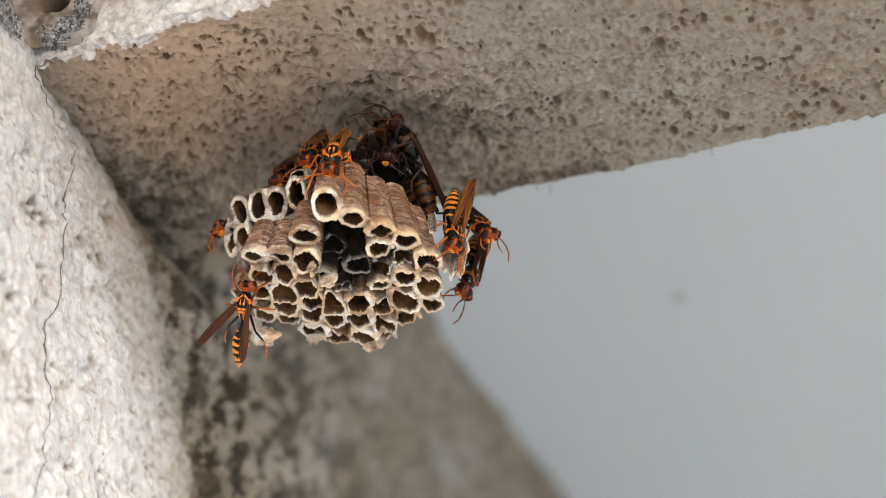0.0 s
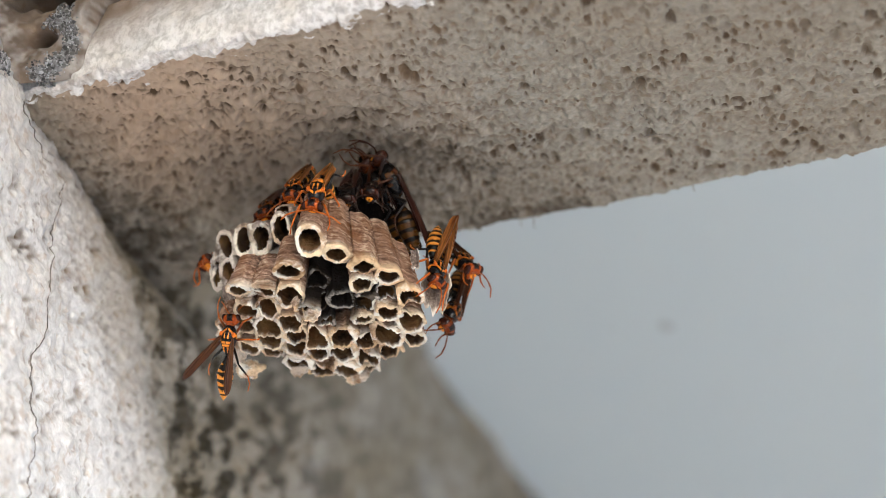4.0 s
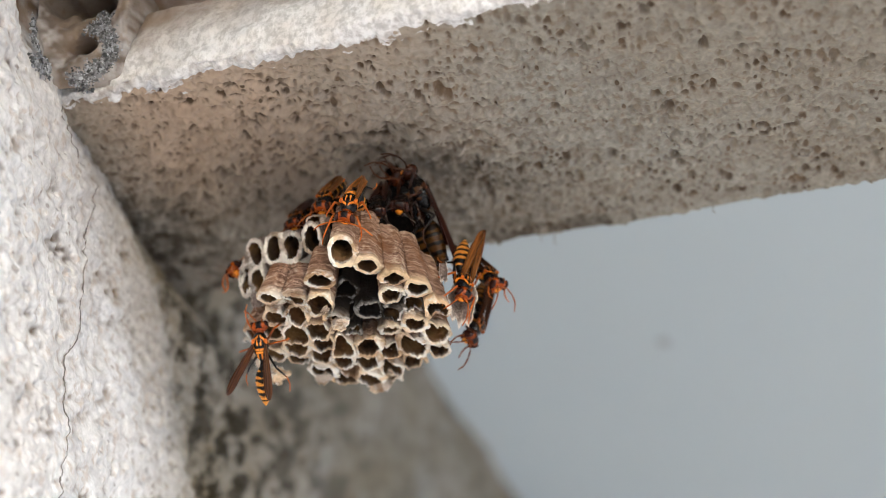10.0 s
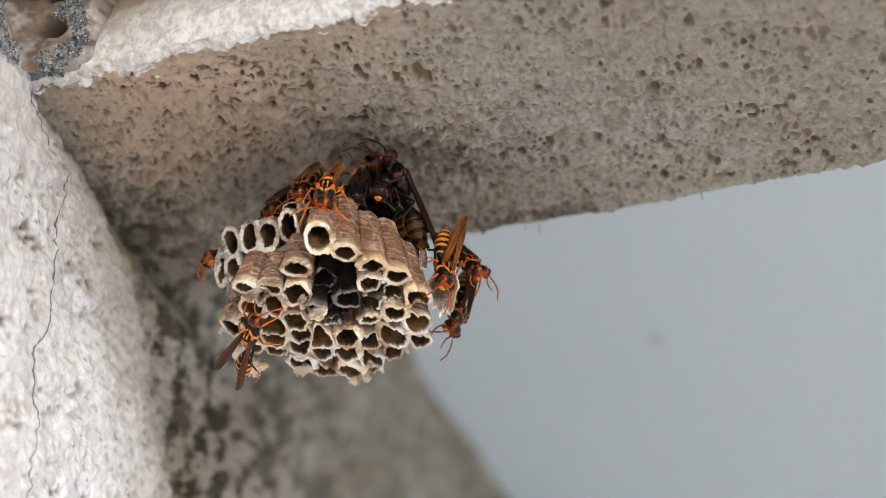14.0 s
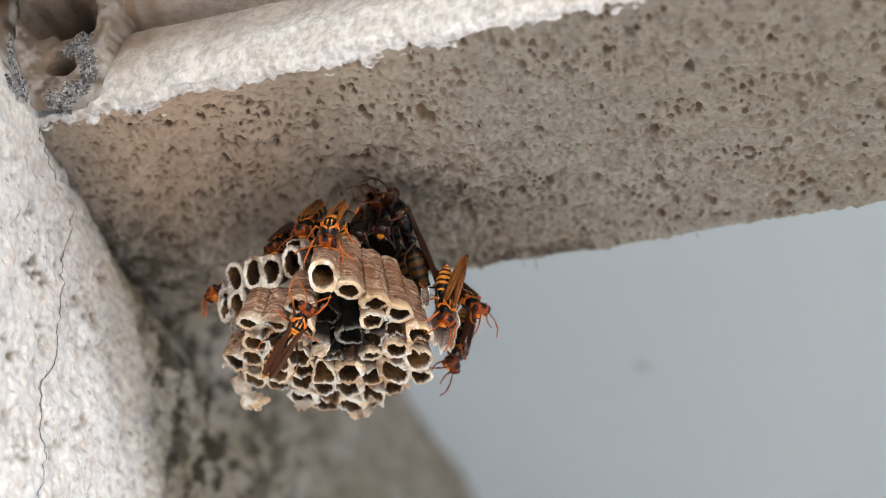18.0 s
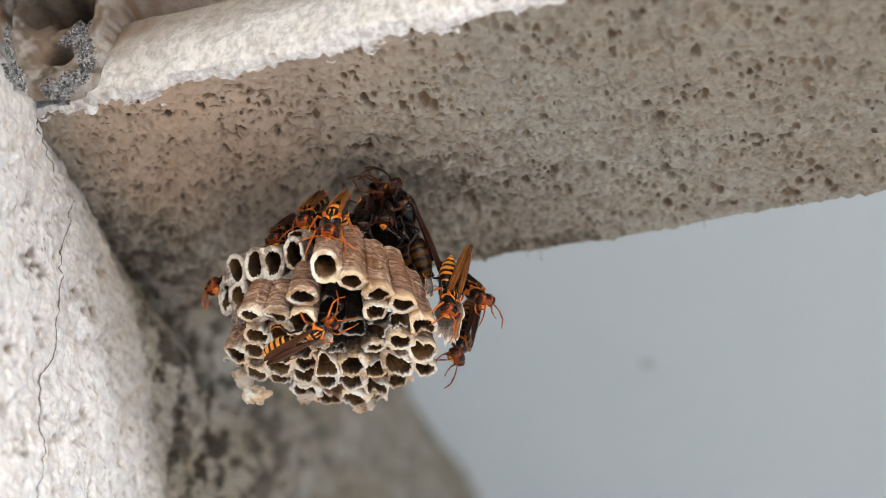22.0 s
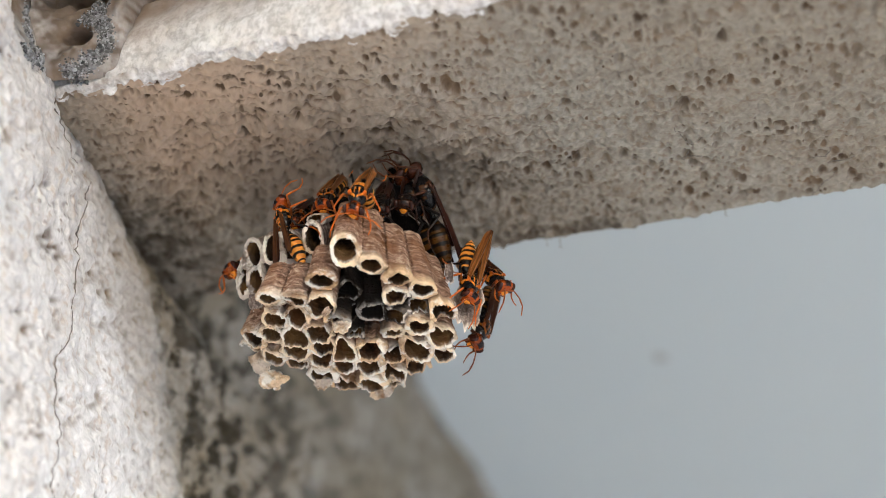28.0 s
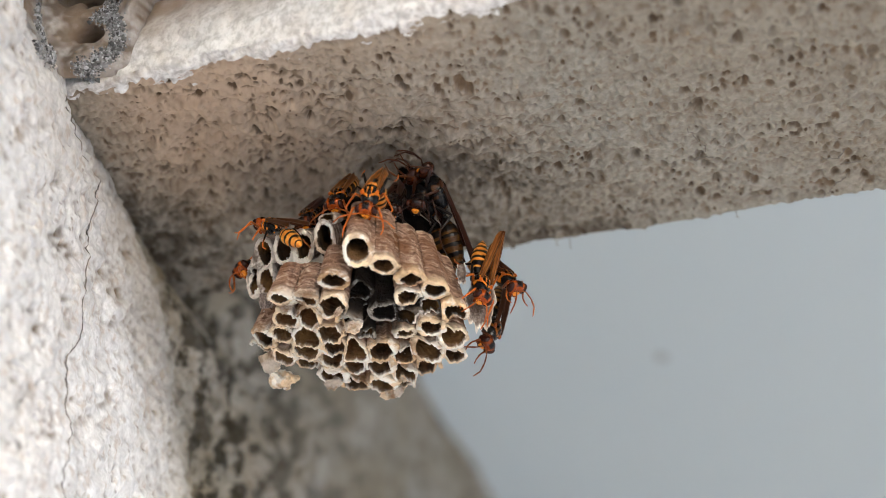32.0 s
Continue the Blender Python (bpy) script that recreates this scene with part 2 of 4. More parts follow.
# low places of the plaster darkened to stand in for their shade
crease = 0.45 * vnoise(A * 260, B * 260, 2) + 0.5 * vnoise(A * 520, B * 520, 3) + 0.6 * vnoise(A * 950, B * 950, 5)
dirt_shade = dirt_shade + np.clip(-crease - 0.34, 0, 1) * 1.1 * (Z < SOFFIT + 0.01)
# the wall's own thickness: ends, back and top close it
THICK = -0.30


def wrapped(a, back=None):
    a = np.concatenate([a, a[:, -1:], a[:, :1], a[:, :1]], 1)
    if back is not None:
        a[:, -3:-1] = back
    a = np.concatenate([a, a[-1:]], 0)
    if back is not None:
        a[-1] = back
    return a


wall = sheet("wall_west", np.stack([wrapped(X, THICK), wrapped(Y), wrapped(Z)], -1), WALL_MAT, {"dirt_shade": wrapped(dirt_shade), "film_shade": wrapped(film_shade), "blotch": wrapped(blotch)})
tagged(wall, "white stuccoed wall, pitted and cracked, mossy further back", "wall", kind="structure")

# the beam: an underside full of pits, a worn bright lip, a face with a groove


def near_y(x):
    return -0.0950 - 0.335 * x


def far_y(x):
    return 0.0280 - 0.3146 * x + 0.0020 * np.exp(-(((x - 0.060) / 0.03) ** 2))


xs = axis((-0.082, 0.165, 0.00036), (0.165, 0.3, 0.005), (0.3, 1.6, 0.06))
# section, from the top of the back face round to the top of the front face: (share of the width, height)
prof = [(1.0, z) for z in np.arange(CEIL + 0.01, SOFFIT + 0.002, -0.006)]
prof += [(1 - 0.014 * (1 - math.cos(a)), SOFFIT + 0.0016 * (1 - math.sin(a))) for a in np.linspace(0.2, math.pi / 2, 5)]
prof += [(s, SOFFIT) for s in np.linspace(0.98, 0.022, 330)]
prof += [(0.022 - 0.022 * math.sin(a), SOFFIT + 0.0026 * (1 - math.cos(a))) for a in np.linspace(0.2, math.pi / 2, 7)]
prof += [(0.0 + 0.012 * s, SOFFIT + 0.0026 + 0.0085 * s) for s in np.linspace(0.05, 1, 16)]
prof += [(0.012 + 0.05 * s, SOFFIT + 0.0111 + 0.010 * s) for s in np.linspace(0.08, 1, 14)]
prof += [(0.062 + 0.07 * math.sin(s * math.pi), SOFFIT + 0.0211 + 0.006 * s) for s in np.linspace(0.1, 1, 8)]
prof += [(0.045, SOFFIT + 0.0271 + 0.08 * s) for s in np.linspace(0.02, 1, 12)]
prof.append(prof[0])
prof = np.array(prof)
X, S = np.meshgrid(xs, prof[:, 0])
_, Zp = np.meshgrid(xs, prof[:, 1])
Yb = near_y(X) * (1 - S) + far_y(X) * S
under = (np.abs(Zp - SOFFIT) < 0.0012).astype(float)
front = (np.arange(len(prof)) > 350)[:, None] * np.ones_like(X)
k = 6500
cx = rng.uniform(-0.07, 0.17, k)
cs = rng.uniform(0.03, 0.98, k)
cen = np.stack([cx, near_y(cx) * (1 - cs) + far_y(cx) * cs], 1)
siz = rng.choice([0.00026, 0.00038, 0.00054, 0.00078], k, p=[0.34, 0.32, 0.25, 0.09]) * rng.uniform(0.9, 1.45, k)
dep = siz * rng.uniform(0.3, 1.5, k)
few = (cx < 0.012) & (siz > 0.0005) & (rng.random(k) < 0.75)
siz, dep = np.where(few, 0.0003, siz), np.where(few, 0.0003, dep)
deep = pits(X, Yb, cen, siz, dep, (0.38, 0.65)) * under
lump = 0.0006 * vnoise(X * 110, Yb * 90, 21) + 0.0005 * vnoise(X * 260, Yb * 190, 22) + 0.00025 * vnoise(X * 560, Yb * 480, 23) + 0.0010 * vnoise(X * 25, Yb * 25, 24)
coarse = np.clip(1.3 - np.hypot((X + 0.018) / 0.06, (Yb + 0.025) / 0.06), 0, 1)
lump = lump * (0.5 + 1.5 * coarse) + coarse * (0.0013 * vnoise(X * 190, Yb * 330, 25) + 0.0007 * vnoise(X * 480, Yb * 640, 26) + 0.0007 * vnoise(X * 900, Yb * 1000, 27))
Zb = Zp + (deep + lump) * under + 0.005 * np.exp(-(((X - 0.004) / 0.024) ** 2 + ((Yb + 0.020) / 0.020) ** 2)) * under
edge = 1 - under
ragged = 0.0007 * vnoise(X * 160, Zp * 300, 31) + 0.0003 * vnoise(X * 420, Zp * 500, 32) + 0.0010 * vnoise(X * 40, Zp * 60, 33)
Yb = Yb + ragged * edge * (0.5 + 0.5 * front)
lip = np.exp(-(((S - 0.01) / 0.03) ** 2)) * (Zp < SOFFIT + 0.006)
Zb = Zb + (0.0006 * vnoise(X * 150, S * 8, 34) + 0.0004 * vnoise(X * 380, S * 30, 35)) * lip
dirt_shade = np.clip(deep / 0.00045 - 0.25, 0, 1) * np.clip(0.55 + 0.9 * vnoise(X * 130, Yb * 90, 41), 0.2, 1)
dirt_shade = dirt_shade + front * np.clip((Zp - SOFFIT - 0.010 + 0.004 * vnoise(X * 60, Zp * 200, 42)) / 0.012, 0, 0.55)
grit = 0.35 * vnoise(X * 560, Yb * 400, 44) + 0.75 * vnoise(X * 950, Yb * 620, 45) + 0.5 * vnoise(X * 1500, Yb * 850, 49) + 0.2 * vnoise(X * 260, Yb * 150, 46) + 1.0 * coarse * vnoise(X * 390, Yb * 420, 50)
# brown dirt in the crevices, also painting the relief's shade
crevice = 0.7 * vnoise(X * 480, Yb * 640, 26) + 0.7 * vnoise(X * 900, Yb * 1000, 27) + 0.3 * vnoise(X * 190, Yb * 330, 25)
dirt_shade = dirt_shade + under * np.clip((crevice - 0.40) * 2.3, 0, 0.85) * np.clip(1.8 * coarse, 0, 1)
dirt_shade = dirt_shade + under * np.clip(grit - 0.30 + 0.10 * coarse, 0, 1) * (0.25 + 0.20 * np.clip((0.05 - X) / 0.08, 0, 1) + 0.15 * coarse)
dirt_shade = dirt_shade + front * 0.9 * np.exp(-(((X + 0.052) / 0.019) ** 2)) * np.clip((Zp - SOFFIT - 0.004) / 0.008, 0, 1) * (1 + 0.6 * vnoise(X * 300, Zp * 300, 47))
Zb = Zb + 0.0005 * grit * under
Yb = Yb + 0.026 * front * np.exp(-((((X + 0.056) / 0.009) ** 2 + ((Zp - 2.418) / 0.011) ** 2) ** 2))
# dark stain round the stalk, with the nest's shadow painted in
smear_shade = 0.92 * np.exp(-(((X - 0.001) / 0.036) ** 2 + ((Yb + 0.008) / 0.021) ** 2)) * under * (0.75 + 0.5 * vnoise(X * 70, Yb * 160, 43))
# grey shading painted on beside the wall
smear_shade = smear_shade + 0.18 * under * np.exp(-(((X + 0.055) / 0.018) ** 2 + ((Yb + 0.002) / 0.034) ** 2)) * (0.8 + 0.4 * vnoise(X * 90, Yb * 60, 56))
# warm paler tint: brighter light on this end, painted into the colour
warm_lit = under * np.clip((0.045 - X) / 0.085, 0, 1) * np.clip((0.004 - Yb) / 0.045, 0, 1) * (0.85 + 0.3 * vnoise(X * 60, Yb * 40, 48)) * np.clip((X + 0.068) / 0.022, 0.2, 1)
algae = 1.2 * np.clip(1.1 - np.hypot((X + 0.064) / 0.020, (Yb - 0.020) / 0.044), 0, 1) * under + 0.9 * np.clip((S - 0.86) / 0.12, 0, 1) * (X < 0.06) * under
paint = 0.030 + 0.020 * vnoise(X * 120, X * 0, 71) + 0.030 * vnoise(X * 330, S * 60, 72) + 0.022 * vnoise(X * 800, S * 150, 73) - 0.10 * np.clip(X - 0.03, 0, 0.2)
coat = np.where(front > 0, 1.6, np.clip(0.5 + (paint - S) / 0.022, -0.4, 1.6))
beam = sheet("beam", np.stack([X, Yb, Zb], -1), BEAM_MAT, {"dirt_shade": dirt_shade, "film_shade": smear_shade, "blotch": np.clip(algae, 0, 1), "coat": coat, "warm_lit": np.clip(warm_lit, 0, 1)}, fill=[[r * len(xs) + len(xs) - 1 for r in range(len(prof) - 1)]])
tagged(beam, "grey-beige concrete beam with a pitted underside and a worn white lip", "beam", kind="structure")

# ceiling slab behind the beam, and an unseen ground added to bounce light up


def slab(name, corners, low, high, mat):
    """A flat slab from its four corners in plan, with its thickness."""
    v = [(x, y, z) for z in (low, high) for x, y in corners]
    me = bpy.data.meshes.new(name)
    me.from_pydata(v, [], [(3, 2, 1, 0), (4, 5, 6, 7), (0, 1, 5, 4), (1, 2, 6, 5), (2, 3, 7, 6), (3, 0, 4, 7)])
    me.materials.append(mat)
    return new(name, me)


ceiling = slab("ceiling", [(-0.2, 0.03), (0.9, -0.3), (0.9, 1.5), (-0.2, 1.5)], CEIL, CEIL + 0.12, CEILING_MAT)
tagged(ceiling, "smooth grey painted ceiling slab", "ceiling", kind="structure")
ground = sheet("ground", np.array([[[-400, -400, 0], [400, -400, 0]], [[-400, 400, 0], [400, 400, 0]]], float), GROUND_MAT)
tagged(ground, "unseen pale ground far below, added to bounce light up", "ground", kind="structure")


# unseen slab added over the viewer, keeps the high sky off the nest
sky_block = slab("unseen_sky_block", [(-0.2, -0.52), (1.6, -1.05), (1.6, -0.55), (-0.2, -0.02)], 2.515, 2.61, CEILING_MAT)
tagged(sky_block, "unseen roof slab added over the viewer to block the high sky", "ceiling", kind="structure")

# ---- the broken corner: crumbling mortar round a cavity ----


def stone_material():
    m, n, p = material("grey_mortar", 0.8, 0, 0.35)
    g = n.nodes.new("ShaderNodeNewGeometry")
    v = coord(n)
    tone = ramp(n, g.outputs["Random Per Island"], [(0.0, (0.03, 0.03, 0.03)), (0.35, (0.17, 0.165, 0.16)), (0.75, (0.36, 0.36, 0.37)), (1.0, (0.62, 0.63, 0.66))])
    n.links.new(mix(n, calc(n, "MULTIPLY", noise_tex(n, v, 1500, 4, 0.7), 0.5), tone, (0.10, 0.10, 0.10)), p.inputs["Base Color"])
    bump(n, p, noise_tex(n, v, 2500, 3), 0.6, 0.0003)
    return m


MORTAR = stone_material()


def stones(name, spots, label):
    """Angular crumbs at (x, y, z, size): one heap of loose stuff."""
    g = np.random.default_rng(5)
    f = (1 + 5**0.5) / 2
    ico = np.array([(-1, f, 0), (1, f, 0), (-1, -f, 0), (1, -f, 0), (0, -1, f), (0, 1, f), (0, -1, -f), (0, 1, -f), (f, 0, -1), (f, 0, 1), (-f, 0, -1), (-f, 0, 1)]) / 1.9
    sides = [(0, 11, 5), (0, 5, 1), (0, 1, 7), (0, 7, 10), (0, 10, 11), (1, 5, 9), (5, 11, 4), (11, 10, 2), (10, 7, 6), (7, 1, 8),
             (3, 9, 4), (3, 4, 2), (3, 2, 6), (3, 6, 8), (3, 8, 9), (4, 9, 5), (2, 4, 11), (6, 2, 10), (8, 6, 7), (9, 8, 1)]
    verts, faces = [], []
    for x, y, z, s in spots:
        turn = np.array(Euler(g.uniform(0, 6, 3)).to_matrix())
        c = ico * g.uniform(0.7, 1.25, (12, 1)) * g.uniform(0.6, 1.3, 3) * s
        faces += [tuple(len(verts) + q for q in t) for t in sides]
        verts += (c @ turn.T + (x, y, z)).tolist()
    me = bpy.data.meshes.new(name)
    me.from_pydata(verts, [], faces)
    me.materials.append(MORTAR)
    return tagged(new(name, me), label, "mortar", kind="stuff")


# plaster that rounds off the corner between wall and beam, with two hollows in it
CAVES = [(-0.0547, 2.4236, 0.0043, 0.0040, 0.022), (-0.0556, 2.4107, 0.0026, 0.0019, 0.017), (-0.0620, 2.4225, 0.0028, 0.0030, 0.009), (-0.0500, 2.4220, 0.0016, 0.0035, 0.008)]


def corner_y(x, z):
    u = (x + 0.0665) / 0.024
    y = near_y(x) - 0.0030 - 0.006 * (1 - u) ** 2 + 0.004 * u**3 + 0.012 * np.clip((u - 0.86) / 0.14, 0, 1) ** 2
    y = y + 0.004 * np.clip((2.4057 - z) / 0.0045, 0, 1) ** 2 + 0.0011 * vnoise(x * 200, z * 200, 51) + 0.0007 * vnoise(x * 500, z * 500, 52)
    y = y + 0.0035 * np.exp(-(((x + 0.058) / 0.006) ** 2 + ((z - 2.419) / 0.010) ** 2))
    for cx, cz, rx, rz, far in CAVES:
        warp = 1 + 0.35 * vnoise(x * 350, z * 350, 54)
        y = y + far * np.exp(-((((x - cx) / rx) ** 2 + ((z - cz) / rz) ** 2) * warp) ** 2)
    return y


us, vs = np.linspace(0, 1, 110), np.linspace(0, 1, 190)
U, V = np.meshgrid(us, vs)
Zc = 2.4012 + 0.045 * V
Xc = -0.0665 + 0.024 * U
Yc = corner_y(Xc, Zc)
# rusty brown plaster, turned darker again inside the hollows
hollow = sum(np.exp(-((((Xc - cx) / (1.15 * rx)) ** 2 + ((Zc - cz) / (1.15 * rz)) ** 2) ** 2)) for cx, cz, rx, rz, far in CAVES)
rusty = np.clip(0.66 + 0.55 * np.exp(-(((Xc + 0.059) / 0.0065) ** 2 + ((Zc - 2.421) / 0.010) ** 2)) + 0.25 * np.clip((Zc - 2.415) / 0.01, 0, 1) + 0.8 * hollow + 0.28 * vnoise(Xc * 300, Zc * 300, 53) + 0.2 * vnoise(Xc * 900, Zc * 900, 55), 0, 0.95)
corner = sheet("corner_plaster", np.stack([Xc, Yc, Zc], -1), WALL_MAT, {"dirt_shade": rusty, "film_shade": 0 * U, "blotch": 0 * U})
tagged(corner, "broken rusty beige plaster in the corner of wall and beam", "plaster", kind="structure")


def along(points, count, width, lo, hi, r):
    """Crumbs half sunk in the plaster along a line of (x, z)."""
    out = []
    for _ in range(count):
        s = r.random() * (len(points) - 1)
        (ax, az), (bx, bz) = points[int(s)], points[int(s) + 1]
        f = s % 1.0
        x, z = ax + (bx - ax) * f + r.gauss(0, width), az + (bz - az) * f + r.gauss(0, width)
        size = r.uniform(lo, hi) * (1.7 if r.random() < 0.12 else 1)
        out.append((x, float(corner_y(np.array(x), np.array(z))) - 0.05 * size, z, size))
    return out


r = random.Random(3)
spots = along([(-0.0500, 2.4190), (-0.0512, 2.4160), (-0.0545, 2.4152), (-0.0505, 2.4140), (-0.0492, 2.4120), (-0.0482, 2.4080), (-0.0490, 2.4060), (-0.0515, 2.4050), (-0.0540, 2.4026), (-0.0575, 2.4024)], 4600, 0.0008, 0.00008, 0.00034, r)
for ay, az, by, bz, count in ((-0.0955, 2.4000, -0.0900, 2.3995, 160), (-0.0936, 2.4110, -0.0925, 2.4040, 200), (-0.0925, 2.4040, -0.0870, 2.4000, 220)):
    for _ in range(count):
        f = r.random()
        y, z = ay + (by - ay) * f + r.gauss(0, 0.0007), az + (bz - az) * f + r.gauss(0, 0.0007)
        spots.append((float(wall_skin(np.array(y), np.array(z))) + 0.00005, y, z, r.uniform(0.00012, 0.00045)))
stones("crumbling_mortar", spots, "crumbling grey mortar in the broken corner of the beam")

# cracks in the plaster, thin and dark
m, n, p = material("crack_dark", 0.95, 0, 0.1)
v = coord(n)
n.links.new(mix(n, noise_tex(n, v, 800, 3), (0.07, 0.06, 0.05), (0.30, 0.27, 0.24)), p.inputs["Base Color"])
CRACK = m


def crack(points, width, seed):
    r = np.random.default_rng(seed)
    y = np.interp(np.linspace(0, len(points) - 1, 140), range(len(points)), [q[0] for q in points])
    z = np.interp(np.linspace(0, len(points) - 1, 140), range(len(points)), [q[1] for q in points])
    y = y + 0.0007 * vnoise(z * 700, z * 0 + seed, 61) + 0.0003 * vnoise(z * 2200, z * 0, 62)
    w = width * np.clip(0.35 + 0.95 * vnoise(z * 260, z * 0 + 3.0, 63) + r.normal(0, 0.1, 140), 0.0, 1.4)
    cols = [np.stack([wall_skin(y + k * w, z) + h, y + k * w, z], -1) for k, h in ((-1.0, -0.0002), (-0.4, 0.00022), (0.4, 0.00022), (1.0, -0.0002))]
    c = sheet("crack", np.stack(cols, 1), CRACK, parent=wall)
    c["label"] = "thin dark crack"


crack([(-0.0450, 2.3915), (-0.0536, 2.3798), (-0.0562, 2.3666), (-0.0624, 2.3489), (-0.0689, 2.3393), (-0.0730, 2.3326), (-0.0707, 2.3260), (-0.0723, 2.3196), (-0.0763, 2.3125), (-0.0779, 2.3063), (-0.0833, 2.2975), (-0.0850, 2.2880)], 0.000027, 3)
crack([(-0.0754, 2.3981), (-0.0727, 2.3969), (-0.0685, 2.3943), (-0.0650, 2.3898), (-0.0599, 2.3904), (-0.0525, 2.3928)], 0.00022, 8)

# two faint specks on the ceiling
m, n, p = material("grey_speck", 0.9, 0, 0.2)
n.links.new(mix(n, noise_tex(n, coord(n), 400, 3), (0.40, 0.42, 0.43), (0.50, 0.53, 0.55)), p.inputs["Base Color"])
SPECK = m
for x, y, s in ((0.0255, 0.364, 0.0030), (-0.012, 0.222, 0.0030)):
    a = np.linspace(0, 2 * math.pi, 25)[:-1]
    ring = np.stack([np.stack([x + s * q * np.cos(a), y + 1.8 * s * q * np.sin(a), 0 * a + CEIL - 0.0012 * (1 - q * q) - 0.0002], -1) for q in (0.05, 0.4, 0.7, 0.9, 1.0)])
    ring = np.concatenate([ring, ring[:, :1]], 1)
    spot = sheet("speck", ring, SPECK, parent=ceiling)
    spot["label"] = "small dark speck"

# loose threads on the beam's far edge
m, n, p = material("cobweb_thread", 0.6, 0, 0.3)
n.links.new(mix(n, noise_tex(n, coord(n), 900, 2), (0.16, 0.13, 0.10), (0.32, 0.28, 0.22)), p.inputs["Base Color"])
THREAD = m

# hair-fine dark branching lines on the underside
HAIRS = [
    [(0.0721, -0.0442), (0.0737, -0.0389), (0.0748, -0.0339), (0.0717, -0.0268)], [(0.075, -0.0353), (0.0793, -0.0421)],
    [(0.0999, -0.0051), (0.1035, -0.0132), (0.1069, -0.0199)], [(0.1003, -0.0265), (0.1041, -0.0273), (0.1061, -0.0323)],
    [(0.0397, -0.0344), (0.0407, -0.0283)], [(0.0657, -0.0298), (0.0679, -0.0266), (0.0663, -0.0237)], [(0.0719, -0.0292), (0.0776, -0.0298)],
    [(0.1045, -0.0237), (0.1108, -0.0255)],
]

# ---- the nest ----
MM = 0.001
HANG = Vector((0, 0, SOFFIT))


def paper_material(name, side, rim, deep, rough=0.9):
    """Chewed-wood paper: fibres, growth bands, a paler fresh rim."""
    m, n, p = material(name, rough, 0, 0.03)
    v = coord(n)
    # growth rings: streaks that run round the cell, bent into shallow arcs
    way = n.nodes.new("ShaderNodeCombineXYZ")
    arc = calc(n, "MULTIPLY", calc(n, "SUBTRACT", noise_tex(n, v, 420, 2), 0.5), 2.2)
    n.links.new(calc(n, "ADD", attr(n, "along"), arc), way.inputs["X"])
    n.links.new(attr(n, "round"), way.inputs["Y"])
    n.links.new(attr(n, "own"), way.inputs["Z"])
    lines = noise_tex(n, way.outputs["Vector"], 1.35, 4, 0.6)
    cloud = noise_tex(n, v, 160, 4, 0.6)
    col = mix(n, ramp(n, lines, [(0.38, grey(0)), (0.54, grey(1))]), tuple(0.36 * c for c in side), side)
    col = mix(n, ramp(n, lines, [(0.54, grey(0)), (0.66, grey(0.9))]), col, tuple(0.45 * c + 0.55 * d for c, d in zip(side, rim)))
    col = mix(n, ramp(n, cloud, [(0.50, grey(0)), (0.75, grey(0.7))]), col, deep)
    own = n.nodes.new("ShaderNodeObjectInfo").outputs["Random"]
    rim = mix(n, own, rim, tuple(k * c for k, c in zip((0.88, 0.73, 0.56), rim)))
    col = mix(n, calc(n, "MULTIPLY", own, 0.25), col, deep)
    fresh = calc(n, "MULTIPLY", attr(n, "rim"), calc(n, "ADD", calc(n, "MULTIPLY", cloud, 4.0), -0.95), True)
    col = mix(n, fresh, col, rim)
    # brown silk lining, blackened as well to paint the shade inside the cells
    lining_shade = mix(n, own, (0.29, 0.158, 0.058), (0.045, 0.026, 0.012))
    lining_shade = mix(n, ramp(n, cloud, [(0.43, grey(0)), (0.66, grey(1))]), lining_shade, (0.012, 0.008, 0.005))
    col = mix(n, attr(n, "inside"), col, lining_shade)
    stain = noise_tex(n, v, 130, 4, 0.6)
    col = mix(n, ramp(n, stain, [(0.50, grey(0)), (0.64, grey(0.72))]), col, deep)
    bleach = calc(n, "MULTIPLY", ramp(n, noise_tex(n, v, 210, 4, 0.6), [(0.49, grey(0)), (0.57, grey(1))]), attr(n, "rim"))
    col = mix(n, bleach, col, (0.98, 0.915, 0.82))
    col = mix(n, attr(n, "pit_dark"), col, mix(n, cloud, (0.012, 0.010, 0.008), (0.055, 0.046, 0.040)))
    n.links.new(col, p.inputs["Base Color"])
    bump(n, p, calc(n, "ADD", lines, noise_tex(n, v, 1500, 3, 0.7)), 1.0, 0.0006)
    return m


PAPER = paper_material("nest_paper", (0.395, 0.25, 0.178), (0.97, 0.82, 0.61), (0.21, 0.092, 0.036))
PAPER_GREY = paper_material("grey_nest_paper", (0.33, 0.255, 0.22), (0.74, 0.66, 0.58), (0.13, 0.085, 0.06))
PAPER_DARK = paper_material("dark_nest_paper", (0.022, 0.019, 0.016), (0.16, 0.14, 0.12), (0.022, 0.018, 0.015))
# near-black, stands in for the shade in the gap under the beam
PAPER_SHADED = paper_material("gap_shade_paper", (0.008, 0.006, 0.005), (0.02, 0.015, 0.012), (0.004, 0.003, 0.002), 1.0)

PAPERS = (PAPER, PAPER_GREY, PAPER_DARK, PAPER_SHADED)
COMB = Vector((1, -36, -14)) * MM  # the middle of the comb's back, below the beam


